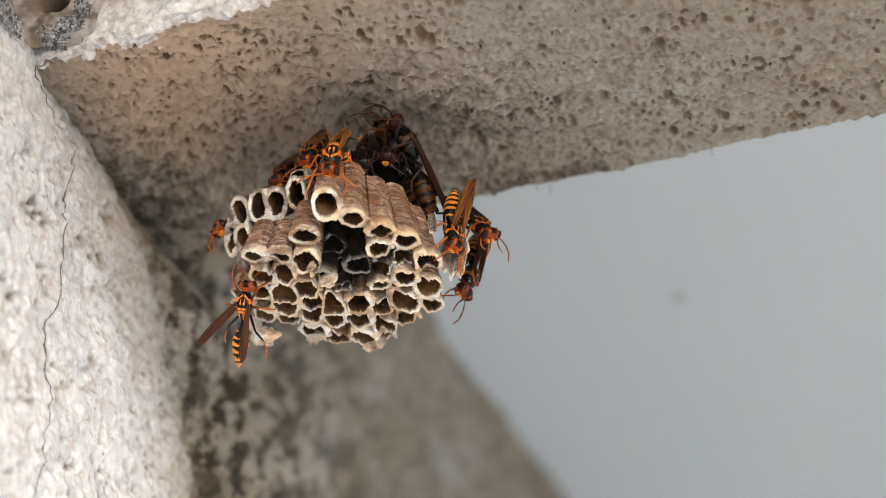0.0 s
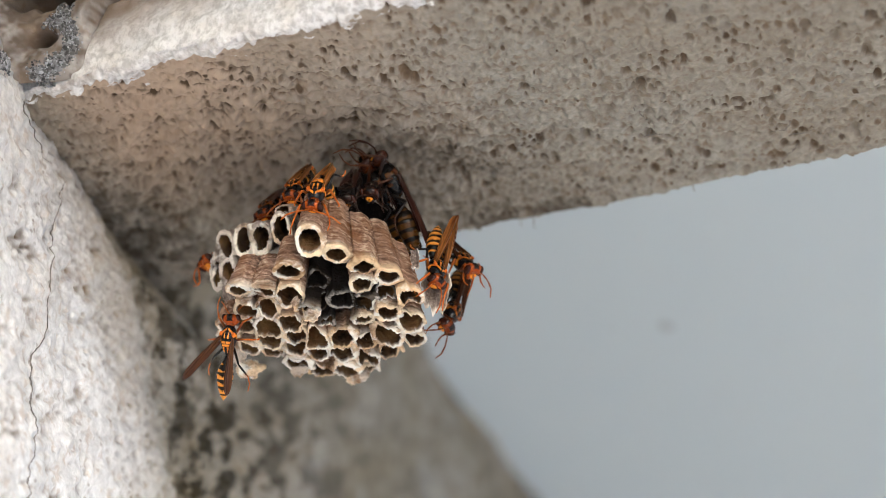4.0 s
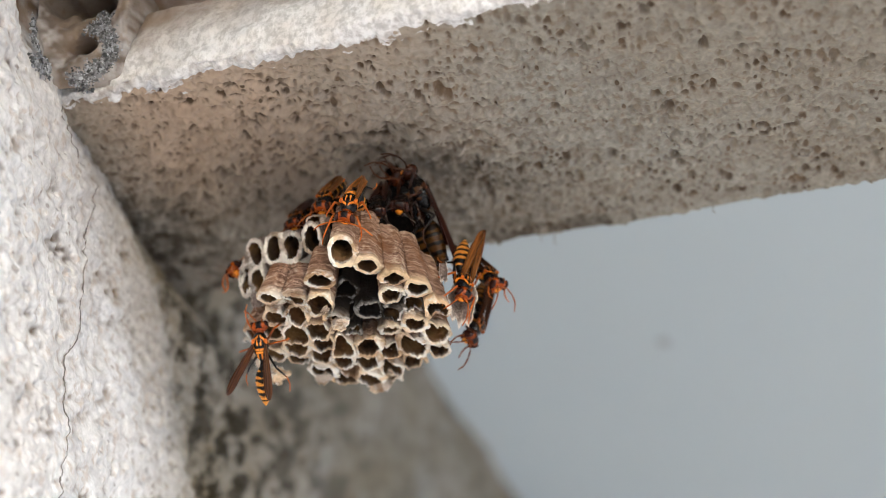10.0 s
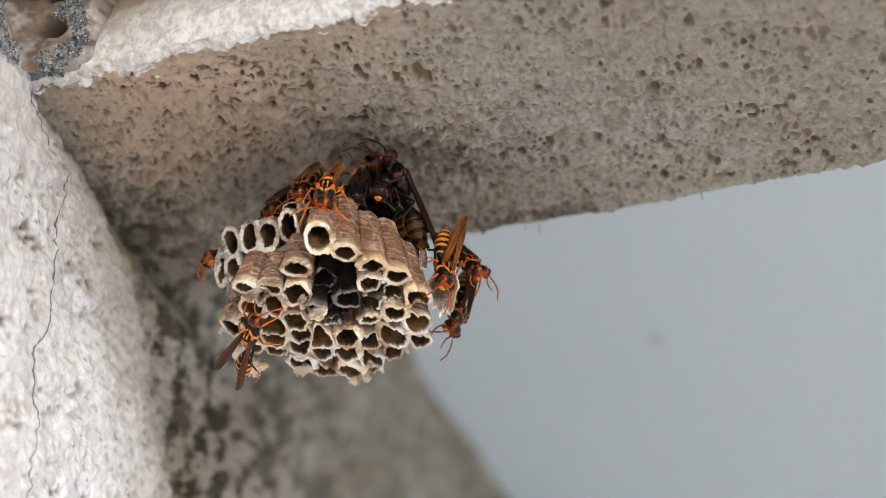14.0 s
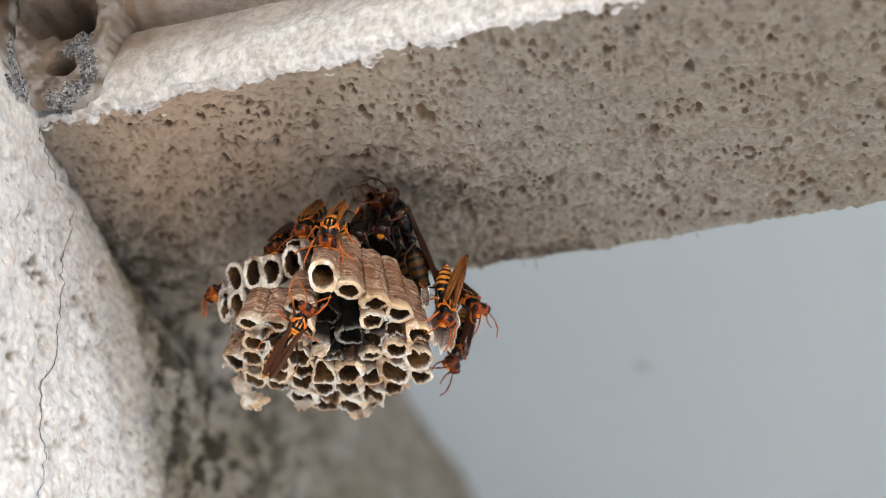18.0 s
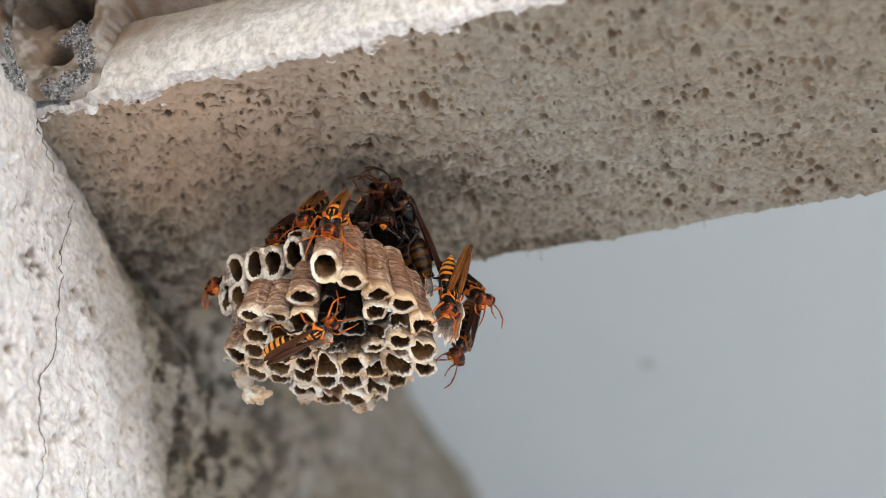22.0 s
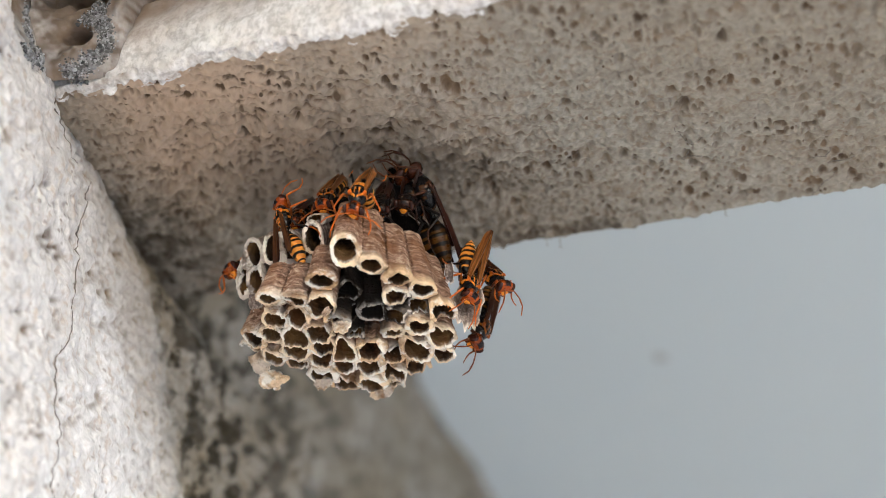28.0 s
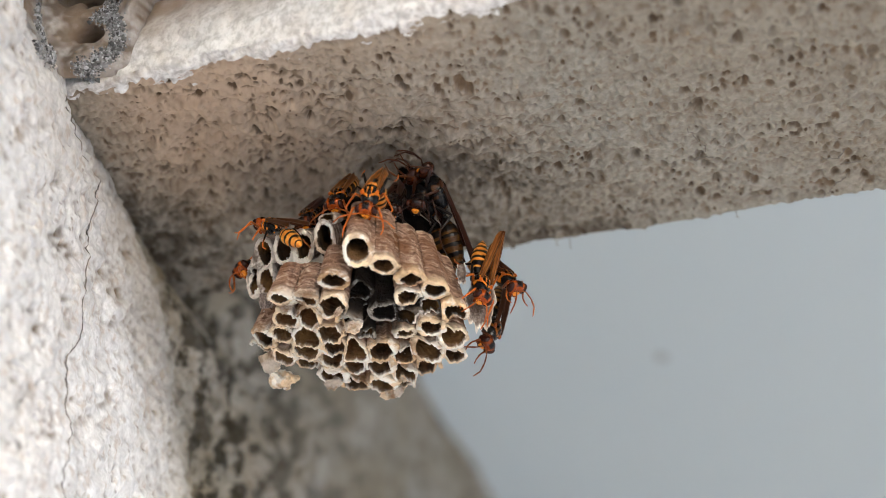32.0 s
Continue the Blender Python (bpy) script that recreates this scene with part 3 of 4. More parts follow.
def part(name, verts, faces, mat, parent, label="", tags=None, smooth=True):
    me = bpy.data.meshes.new(name)
    if mat in PAPERS:
        tags = dict(tags)
        for key in ("along", "round", "own"):
            if key not in tags:
                tags[key] = [q[{"along": 2, "round": 0, "own": 1}[key]] * 1500 for q in verts]
    me.from_pydata([tuple(v) for v in verts], [], [tuple(f) for f in faces])
    for key, values in (tags or {}).items():
        a = me.attributes.new(key, "FLOAT", "POINT")
        a.data.foreach_set("value", np.ascontiguousarray(values, dtype=np.float32).ravel())
    me.polygons.foreach_set("use_smooth", np.full(len(me.polygons), smooth))
    me.materials.append(mat)
    me.update()
    ob = new(name, me)
    ob.parent = parent
    if label:
        ob["label"] = label
    return ob


def ring_faces(rows, n, start=0, flip=False):
    out = []
    for r in range(rows - 1):
        for k in range(n):
            a, b = start + r * n + k, start + r * n + (k + 1) % n
            f = (a, b, b + n, a + n)
            out.append(f[::-1] if flip else f)
    return out


def comb(groups, parent, centre, way, narrow, tall, squeeze, hold, thick=0.24, join=0.62):
    """Cells that share their walls, built out from the comb's back along way; each is an open paper tube with a torn rim.

    groups: (cells, material, tear, length, label); cells: the mouth's x, y, z and its half width in millimetres.
    narrow: how much closer the cells stand at the back; squeeze: how far the mouths are drawn out away from the viewer; hold: the widest reach of a free wall; join: how far the paper closes the valley between two cells."""
    e3 = np.array(way.normalized())
    e1 = np.array((1.0, 0, 0)) - e3 * e3[0]
    e1 = e1 / np.linalg.norm(e1)
    e2 = np.cross(e3, e1)
    every = [c for g in groups for c in g[0]]
    at = np.array([c[:3] for c in every]) - centre
    rise = at @ e3
    shrink = narrow + (1 - narrow) * rise / tall
    us, vs, rs = at @ e1 / shrink, squeeze * (at @ e2) / shrink, np.array([c[3] for c in every])
    field = lambda u, v: np.stack([1 + 0 * u, u, v, u * u, v * v, u * v], -1)
    fit = np.linalg.lstsq(field(us, vs), rise, rcond=None)[0] if len(every) > 8 else np.array([rise.mean(), 0, 0, 0, 0, 0])
    n = 66
    ang = np.arange(n) / n * 2 * math.pi
    wrap = lambda a: (a + math.pi) % (2 * math.pi) - math.pi
    i = -1
    for cells, mat, tear, length, label in groups:
        for x, y, z, half in cells:
            i += 1
            r = np.random.default_rng(700 + 13 * i + len(every))
            wave = lambda lo, hi: sum(r.normal(0, 1) / k**0.7 * np.cos(k * ang + r.uniform(0, 6.28)) for k in range(lo, hi))
            d, turn = np.hypot(us - us[i], vs - vs[i]), np.arctan2(vs - vs[i], us - us[i])

            def reach(p, own):
                free = own * hold * (1 + 0.03 * wave(2, 5))
                total = 0 * ang
                for j in np.where((d > 0.01) & (d < 3.4 * half))[0]:
                    c = np.maximum(np.cos(ang - turn[j]), 0.05)
                    mid = d[j] * half / (half + rs[j])
                    total = total + np.where(c > 0.051, (mid / c) ** -p, 0)
                    if mid < 1.7 * half:
                        bridge = join * own * hold / np.maximum(np.abs(np.sin(ang - turn[j])), 0.05)
                        free = np.maximum(free, np.where(c > 0.051, np.minimum(mid / c, bridge), 0))
                return (total + free**-p) ** (-1 / p)

            outside, mouth = reach(14, half) + 0.04, np.minimum(reach(9, half) - 0.03, half * (1.0 if tear < 0.55 else 1.08 + 0.20 * np.sin(ang) ** 2))
            mouth = np.minimum(mouth, outside - 0.05) * (1 + 0.02 * wave(3, 9))
            wall = thick * r.uniform(0.6, 1.4)
            ragged = (0.20 + 0.12 * tear) * wave(1, 6) + (0.08 + 0.13 * tear) * wave(6, 24)
            for _ in range(r.integers(1, 4)):
                ragged -= tear * r.uniform(0.5, 2.4) * np.exp(-np.abs(wrap(ang - r.uniform(0, 6.28)) / r.uniform(0.25, 0.8)) ** 3)
            ragged -= np.abs(r.normal(0, 1, n)) * (0.10 + 0.13 * tear)
            teeth = np.abs(r.normal(0, 1, n)) * (0.24 + 0.24 * tear)
            tip = 0.75 if half > 2.55 and y < -66 else -0.28 if tear < 0.55 else 0.0
            top = rise[i] + r.normal(0, 0.25)
            wan = r.uniform(0, 1) if tear > 0.3 else 1.0
            long = length * r.uniform(0.92, 1.08)
            verts, rims, within, along, turned, pit_dark = [], [], [], [], [], []

            def ring(rad, h, rim, inside):
                du, dv = rad * np.cos(ang), rad * np.sin(ang)
                hh = np.broadcast_to(h, (n,))
                share = np.clip((hh - top + long) / long, 0, 1) ** 3
                slope = (field(us[i] + du, vs[i] + dv) - field(us[i] + 0 * du, vs[i] + 0 * dv)) @ fit - tip * dv
                hh = hh + slope * share
                k = narrow + (1 - narrow) * hh / tall
                p = centre + np.outer((us[i] + du) * k, e1) + np.outer((vs[i] + dv) / squeeze * k, e2) + np.outer(hh, e3)
                verts.extend((p * MM).tolist())
                rims.extend([rim] * n)
                # colour goes near black towards the pit in the comb's middle
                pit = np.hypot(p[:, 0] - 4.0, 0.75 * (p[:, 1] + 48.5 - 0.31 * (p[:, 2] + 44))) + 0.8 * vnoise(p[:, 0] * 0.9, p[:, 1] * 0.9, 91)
                pit_dark.extend(np.clip((7.4 - pit) / 2.0, 0, 1 - 0.45 * rim).tolist())
                within.extend([inside] * n)
                along.extend((hh * 1.0).tolist())
                turned.extend((0.7 * np.abs(np.sin(1.5 * ang + i))).tolist())

            lip = np.minimum(mouth + 0.22, outside)
            drop = 0.32 * np.clip(outside - lip, 0, 1.6)
            rows = 34
            phase = r.uniform(0, 6.28)
            for k in range(rows):
                s = k / (rows - 1)
                h = top - long * (1 - s) ** 1.15
                step = (1.25 * (h + 0.5 * np.cos(2 * ang + phase) + 0.25 * wave(3, 7))) % 1.0
                shingle = 0.30 * (step - 0.5) * min(1, (1 - s) * 8)
                bead = 0.24 * math.exp(-(((1 - s) * long - 0.5) / 0.7) ** 2)
                free = np.clip((outside - 0.93 * half) / (0.3 * half), 0, 1)
                ring(outside + (shingle + bead + 0.10 * wave(2, 6)) * (0.3 + 0.7 * free) - 0.02, h + (ragged - drop) * s**8, max(0.0, 1 - (1 - s) * long / (2.6 + 1.2 * wan)) * (0.55 + 0.45 * wan), 0.0)
            ring(0.5 * (outside + lip), top + ragged - 0.45 * drop, 0.6 + 0.4 * wan, 0.0)
            ring(lip, top + ragged, 0.9, 0.0)
            ring(0.5 * (lip + mouth - wall), top + ragged + 0.10, 1.0, 0.0)
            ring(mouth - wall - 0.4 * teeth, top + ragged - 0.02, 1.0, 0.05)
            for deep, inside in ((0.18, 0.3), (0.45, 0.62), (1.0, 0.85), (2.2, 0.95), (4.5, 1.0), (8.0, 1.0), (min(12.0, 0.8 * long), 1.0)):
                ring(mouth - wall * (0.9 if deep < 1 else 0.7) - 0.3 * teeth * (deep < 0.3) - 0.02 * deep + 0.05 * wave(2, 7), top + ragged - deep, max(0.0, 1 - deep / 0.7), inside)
            total = len(verts) // n
            faces = ring_faces(total, n)
            faces.append(tuple(range((total - 1) * n, total * n)))
            faces.append(tuple(range(n - 1, -1, -1)))
            part("cell", verts, faces, mat, parent, label, {"rim": rims, "inside": within, "along": along, "round": turned, "pit_dark": pit_dark, "own": np.full(len(verts), 3.7 * i)})


nest = new("paper_wasp_nest")
nest.location = HANG
tagged(nest, "open grey-brown paper wasp nest hanging under the beam", "wasp nest")

# cells: mouth x, y, z and half width in millimetres from the beam's underside
FRONT = [(5.1, -69.0, -37.5, 2.56), (10.1, -65.5, -39.8, 2.4), (15.2, -60.9, -41.1, 2.5), (19.8, -56.4, -42.3, 2.5)]
STAINED = [(-1.0, -63.6, -42.6, 2.7), (-14.0, -57.2, -43.8, 2.4), (-8.2, -57.3, -44.2, 2.4)]
MIDDLE = [(14.2, -57.0, -43.9, 2.4), (-2.9, -55.2, -45.3, 3.1), (22.7, -48.6, -44.3, 2.6), (16.9, -45.3, -46.1, 2.3), (21.0, -39.1, -46.4, 2.7), (19.9, -30.9, -47.7, 2.3),
          (14.6, -34.8, -48.2, 2.9), (10.8, -42.2, -47.1, 2.1), (9.0, -33.9, -49.0, 2.2), (4.2, -37.1, -48.9, 2.9), (2.3, -28.9, -49.9, 2.7), (7.8, -25.0, -49.9, 2.4), (12.4, -23.3, -47.5, 2.8)]
# broken cells of the comb's middle, in near-black paper
DARK_MIDDLE = [(1.7, -50.5, -39.5, 2.5), (6.9, -47.2, -43.4, 2.7), (1.0, -44.4, -42.7, 2.3), (11.7, -47.0, -44.0, 2.2), (1.8, -40.9, -46.3, 1.6), (17.5, -49.0, -43.1, 2.0)]
LEFT = [(-14.8, -49.2, -45.7, 2.4), (-9.5, -50.0, -45.6, 2.3), (-16.7, -43.2, -46.6, 2.4), (-22.8, -38.2, -45.7, 2.5), (-11.3, -42.7, -47.4, 2.7), (-5.4, -45.8, -47.3, 2.5),
        (-19.3, -31.6, -47.8, 2.7), (-12.9, -36.5, -48.2, 2.5), (-14.3, -28.1, -47.9, 2.5), (-0.8, -47.9, -46.7, 2.4), (-26.0, -27.5, -43.8, 2.3)]
LOWER = [(-1.4, -37.3, -48.9, 2.7), (-5.5, -38.7, -48.1, 2.5), (-7.8, -31.8, -48.8, 2.5), (-3.3, -30.0, -49.7, 2.7), (-9.2, -24.8, -49.8, 2.8), (-5.0, -18.7, -50.3, 2.9),
         (1.0, -20.0, -50.4, 3.0), (5.4, -15.4, -48.9, 2.2)]
SIDE = [(-22.6, -43.0, -27.1, 1.9), (-17.1, -47.0, -27.4, 1.8), (-12.1, -50.0, -28.4, 1.8), (-6.2, -53.5, -27.7, 1.75), (-25.6, -39.0, -31.7, 1.9), (-21.6, -41.5, -32.8, 1.8)]

comb(
    [(FRONT, PAPER, 0.25, 17, ""), (STAINED, PAPER, 0.5, 9.5, ""), (MIDDLE, PAPER, 0.8, 15, ""), (DARK_MIDDLE, PAPER_DARK, 0.6, 13, "broken near-black cell"), (LEFT, PAPER, 0.65, 15, ""), (LOWER, PAPER, 0.6, 14, "")],
    nest, np.array((-3.0, -38.0, -14.0)), Vector((0, -0.31, -1)), 0.60, 30.0, 0.95, 1.16,
)
comb([(SIDE, PAPER_GREY, 0.9, 8, "short pale outer cell")], nest, np.array((-12.0, -38.0, -22.0)), Vector((-0.20, -0.85, -0.50)), 0.85, 14.0, 0.66, 1.3, 0.26, 0.98)
comb([([(-5.9, -53.0, -23.3, 2.1)], PAPER_GREY, 0.9, 3.2, "broken brown scrap of an upper cell")], nest, np.array((-2.5, -46.0, -19.0)), Vector((-0.35, -0.75, -0.45)), 0.8, 8.0, 1.6, 1.0, 0.15)


def scrap(name, top, low, face, wide, bow, seed, mat, label):
    """A thin torn sheet of paper between two places, bowed round the line that joins them, with ragged edges."""
    r = np.random.default_rng(seed)
    a, b = np.array(top, float), np.array(low, float)
    down = (b - a) / np.linalg.norm(b - a)
    side = np.cross(down, np.array(face, float))
    side = side / np.linalg.norm(side)
    out = np.cross(side, down)
    rows, cols = 26, 22
    s, w = np.meshgrid(np.linspace(0, 1, rows), np.linspace(-1, 1, cols), indexing="ij")
    span = wide * (0.75 + 0.35 * np.sin(math.pi * s**0.8)) * (1 + 0.10 * vnoise(s * 9, w * 0 + seed, seed) * np.abs(w) ** 3 + 0.06 * vnoise(s * 30, w * 0, seed + 1) * np.abs(w) ** 6)
    end = s + s**6 * (0.10 * vnoise(w * 3 + 7, s * 0, seed + 2) + 0.07 * vnoise(w * 11, s * 0, seed + 3) - 0.10 * w * w)
    p = a + end[..., None] * (b - a) + (0.5 * span * w)[..., None] * side + (bow * w * w + 0.25 * vnoise(s * 7, w * 4, seed + 4) + 0.12 * vnoise(s * 18, w * 12, seed + 5))[..., None] * out
    thick = 0.16
    pts = np.concatenate([p.reshape(-1, 3), (p - thick * out).reshape(-1, 3)]) * MM
    k = rows * cols
    q = np.arange(k).reshape(rows, cols)
    f = np.stack([q[:-1, :-1], q[:-1, 1:], q[1:, 1:], q[1:, :-1]], -1).reshape(-1, 4)
    loop = list(q[0]) + list(q[1:, -1]) + list(q[-1, -2::-1]) + list(q[-2:0:-1, 0])
    faces = f.tolist() + (f[:, ::-1] + k).tolist() + [(g, h, h + k, g + k) for g, h in zip(loop[1:] + loop[:1], loop)]
    pale = np.clip((np.maximum(np.abs(w), s) - 0.86) / 0.12, 0.05 if mat is PAPER_GREY else 0.45, 1).ravel()
    part(name, pts.tolist(), faces, mat, nest, label, {"rim": np.concatenate([pale, pale]), "inside": np.zeros(2 * k)})


scrap("torn_flap", (26.9, -40.5, -34.5), (27.0, -42.0, -45.6), (0.1, -0.9, -0.4), 5.5, 1.5, 31, PAPER_GREY, "torn grey flap of an outer cell")
scrap("torn_flap", (24.2, -51.5, -34.0), (24.8, -52.0, -39.0), (-0.3, -0.9, -0.3), 2.0, 0.5, 37, PAPER_GREY, "grey shred in the broken cell")
scrap("torn_flap", (-0.6, -56.5, -45.6), (-1.9, -57.4, -47.7), (0.3, -0.9, -0.4), 1.3, 0.5, 41, PAPER, "white curl of paper across a cell mouth")
scrap("torn_flap", (0.6, -48.9, -44.8), (-0.2, -50.4, -48.6), (-0.2, -0.9, -0.4), 4.0, -0.9, 43, PAPER, "torn white lip of a broken cell")
scrap("torn_flap", (-24.5, -29.5, -45.8), (-22.2, -26.5, -49.6), (-0.3, -0.9, -0.3), 4.4, -0.9, 47, PAPER, "pale torn lip under the outer cells")
scrap("torn_flap", (2.8, -17.5, -50.3), (3.4, -16.3, -52.0), (0.1, -0.9, -0.4), 5.2, -0.8, 53, PAPER, "pale torn lip at the comb's lowest edge")
scrap("torn_flap", (-10.2, -23.5, -49.8), (-9.8, -22.0, -51.8), (-0.3, -0.9, -0.4), 4.6, -1.0, 59, PAPER, "pale torn lip under the lowest cells")
scrap("torn_flap", (-22.5, -41.0, -35.5), (-22.0, -39.5, -39.5), (-0.4, -0.9, -0.2), 3.4, -0.8, 61, PAPER_GREY, "grey torn paper under the outer cells")


def ball(radii, rows=14, n=20):
    t = np.linspace(0, math.pi, rows + 1)[1:-1]
    a = np.arange(n) / n * 2 * math.pi
    v = [(0, radii[1], 0)]
    for th in t:
        v += [(radii[0] * math.sin(th) * math.cos(x), radii[1] * math.cos(th), radii[2] * math.sin(th) * math.sin(x)) for x in a]
    v.append((0, -radii[1], 0))
    f = [(0, 1 + (k + 1) % n, 1 + k) for k in range(n)]
    f += ring_faces(len(t), n, 1, True)
    end, s = len(v) - 1, 1 + (len(t) - 1) * n
    f += [(end, s + k, s + (k + 1) % n) for k in range(n)]
    return np.array(v, float), f


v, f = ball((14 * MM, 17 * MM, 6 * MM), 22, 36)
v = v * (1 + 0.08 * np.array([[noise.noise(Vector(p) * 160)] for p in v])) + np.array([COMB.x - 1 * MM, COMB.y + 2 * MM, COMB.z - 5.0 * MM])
part("comb_back", v, f, PAPER_SHADED, nest, "thin paper back of the comb, coloured black for shade", {"rim": np.zeros(len(v)), "inside": np.zeros(len(v))})
v, f = ball((3.1 * MM, 2.4 * MM, 1.9 * MM), 24, 36)
v = v * (1 + 0.45 * np.array([[noise.noise(Vector(p) * 700) + 0.5 * noise.noise(Vector(p) * 1700)] for p in v])) + np.array([-20.6, -25.0, -50.2]) * MM
part("paper_lump", v, f, PAPER, nest, "pale lump of fresh paper on the rim", {"rim": np.ones(len(v)), "inside": np.zeros(len(v))})


def tube(points, radii, n=8):
    """A tapered round bar along points, closed at both ends."""
    pts = [Vector(p) for p in points]
    verts, faces = [], []
    for k, p in enumerate(pts):
        way = (pts[min(k + 1, len(pts) - 1)] - pts[max(k - 1, 0)]).normalized()
        side = way.orthogonal().normalized() if k == 0 else (side - way * side.dot(way)).normalized()
        up = way.cross(side)
        for j in range(n):
            a = j / n * 2 * math.pi
            verts.append(tuple(p + (side * math.cos(a) + up * math.sin(a)) * radii[k]))
    faces = ring_faces(len(pts), n)
    faces.append(tuple(range(n - 1, -1, -1)))
    faces.append(tuple(range((len(pts) - 1) * n, len(pts) * n)))
    return verts, faces


# threads on the far edge of the beam
webs = new("loose_threads")
tagged(webs, "fine loose threads hanging from the beam's far edge", "thread")
for x, long in ((0.0377, 2.8), (0.0342, 1.5), (0.0790, 1.2)):
    y = far_y(x) - 0.0015
    v, f = tube([(x, y, SOFFIT + 0.002), (x + 0.0004, y, SOFFIT - 0.4 * long * MM), (x + 0.0003, y, SOFFIT - 0.8 * long * MM), (x + 0.001, y, SOFFIT - long * MM)], [0.00012, 0.0001, 0.0001, 0.00006], 6)
    part("thread", v, f, THREAD, webs)

for line in HAIRS:
    pts, rh = [], random.Random(len(pts) if line is not HAIRS[0] else 5)
    for (ax, ay), (bx, by) in zip(line, line[1:]):
        for k in range(6):
            pts.append((ax + (bx - ax) * k / 6 + rh.gauss(0, 0.0002), ay + (by - ay) * k / 6 + rh.gauss(0, 0.0005), SOFFIT - 0.0002 + rh.gauss(0, 0.0001)))
    pts.append((*line[-1], SOFFIT + 0.0004))
    v, f = tube(pts, [0.00009] * (len(pts) - 2) + [0.00006, 0.00003], 6)
    part("hair_line", v, f, CRACK, webs, "hair-fine dark line")

v, f = tube([(4 * MM, -15 * MM, 9 * MM), (4 * MM, -17 * MM, 1 * MM), (3 * MM, -22 * MM, -7 * MM), (2 * MM, -27 * MM, -13 * MM), (1 * MM, -32 * MM, -20 * MM)], [4 * MM, 2.2 * MM, 1.7 * MM, 2.6 * MM, 5 * MM], 18)
part("pedicel", v, f, PAPER_SHADED, nest, "short black stalk glued to the beam", {"rim": np.zeros(len(v)), "inside": np.zeros(len(v))})

# ---- the wasps ----


def two_tone(name, key, dark, light, rough=0.3, spec=0.22):
    """Insect shell: a dark and a light colour told apart by a point attribute, mottled and finely pitted."""
    m, n, p = material(name, rough, 0, spec)
    v = coord(n)
    shade = ramp(n, noise_tex(n, v, 700, 3), [(0.35, grey(0)), (0.65, grey(1))])
    pale = mix(n, shade, light, tuple(k * c for k, c in zip((0.66, 0.52, 0.42), light)))
    n.links.new(mix(n, attr(n, key), mix(n, noise_tex(n, v, 900, 3), dark, tuple(0.6 * c for c in dark)), pale), p.inputs["Base Color"])
    n.links.new(ramp(n, noise_tex(n, v, 1200, 3), [(0.3, grey(0.8 * rough)), (0.7, grey(1.5 * rough))]), p.inputs["Roughness"])
    bump(n, p, noise_tex(n, v, 4000, 3), 0.25, 0.0001)
    return m


BANDED = two_tone("banded_shell", "mark", (0.006, 0.004, 0.003), (0.86, 0.37, 0.045))
THORAX_SHELL = two_tone("thorax_shell", "mark", (0.006, 0.005, 0.005), (0.84, 0.30, 0.026), 0.24)
HEAD_SHELL = two_tone("head_shell", "mark", (0.012, 0.006, 0.004), (0.34, 0.068, 0.005), 0.22)
LEG_SHELL = two_tone("leg_shell", "mark", (0.008, 0.005, 0.004), (0.72, 0.19, 0.014), 0.3)
FACE_SHELL = two_tone("face_shell", "mark", (0.92, 0.33, 0.022), (0.92, 0.33, 0.022), 0.3)
EYE_SHELL = two_tone("eye_shell", "mark", (0.045, 0.014, 0.008), (0.045, 0.014, 0.008), 0.12)

m, n, p = material("amber_wing", 0.36, 0, 0.2)
veins = noise_tex(n, coord(n, 1.0, "Object", (2600, 160, 300)), 1.0, 3)
cloudy = noise_tex(n, coord(n), 420, 3)
# amber mixes own tint with painted light: dark for shade, honey for sun
smoky = mix(n, veins, (0.008, 0.0025, 0.0015), (0.036, 0.008, 0.004))
honey = mix(n, ramp(n, veins, [(0.35, grey(0)), (0.65, grey(1))]), (0.16, 0.040, 0.006), (0.66, 0.26, 0.050))
tint = mix(n, attr(n, "amber"), smoky, honey)
tint = mix(n, attr(n, "vein"), tint, (0.035, 0.010, 0.004))
n.links.new(mix(n, calc(n, "MULTIPLY", cloudy, 0.5), tint, (0.012, 0.004, 0.002)), p.inputs["Base Color"])
WING = m


def limb(parent, name, points, radii, mat, mark, label="", n=9):
    """A jointed bar: each length swells a little in its middle and pinches at the joints."""
    pts, rad, mk = [], [], []
    for k in range(len(points) - 1):
        a, b = Vector(points[k]), Vector(points[k + 1])
        for s, swell in ((0.0, 0.70), (0.08, 0.95), (0.35, 1.12), (0.65, 1.08), (0.93, 0.92)):
            pts.append(a.lerp(b, s))
            rad.append((radii[k] * (1 - s) + radii[k + 1] * s) * swell)
            mk.append(mark[k] if s < 0.9 else 0.5 * (mark[k] + mark[min(k + 1, len(mark) - 1)]))
    pts.append(Vector(points[-1]))
    rad.append(radii[-1] * 0.7)
    mk.append(mark[-1])
    v, f = tube([p * MM for p in pts], [r * MM for r in rad], n)
    return part(name, v, f, mat, parent, label, {"mark": np.repeat(mk, n)})


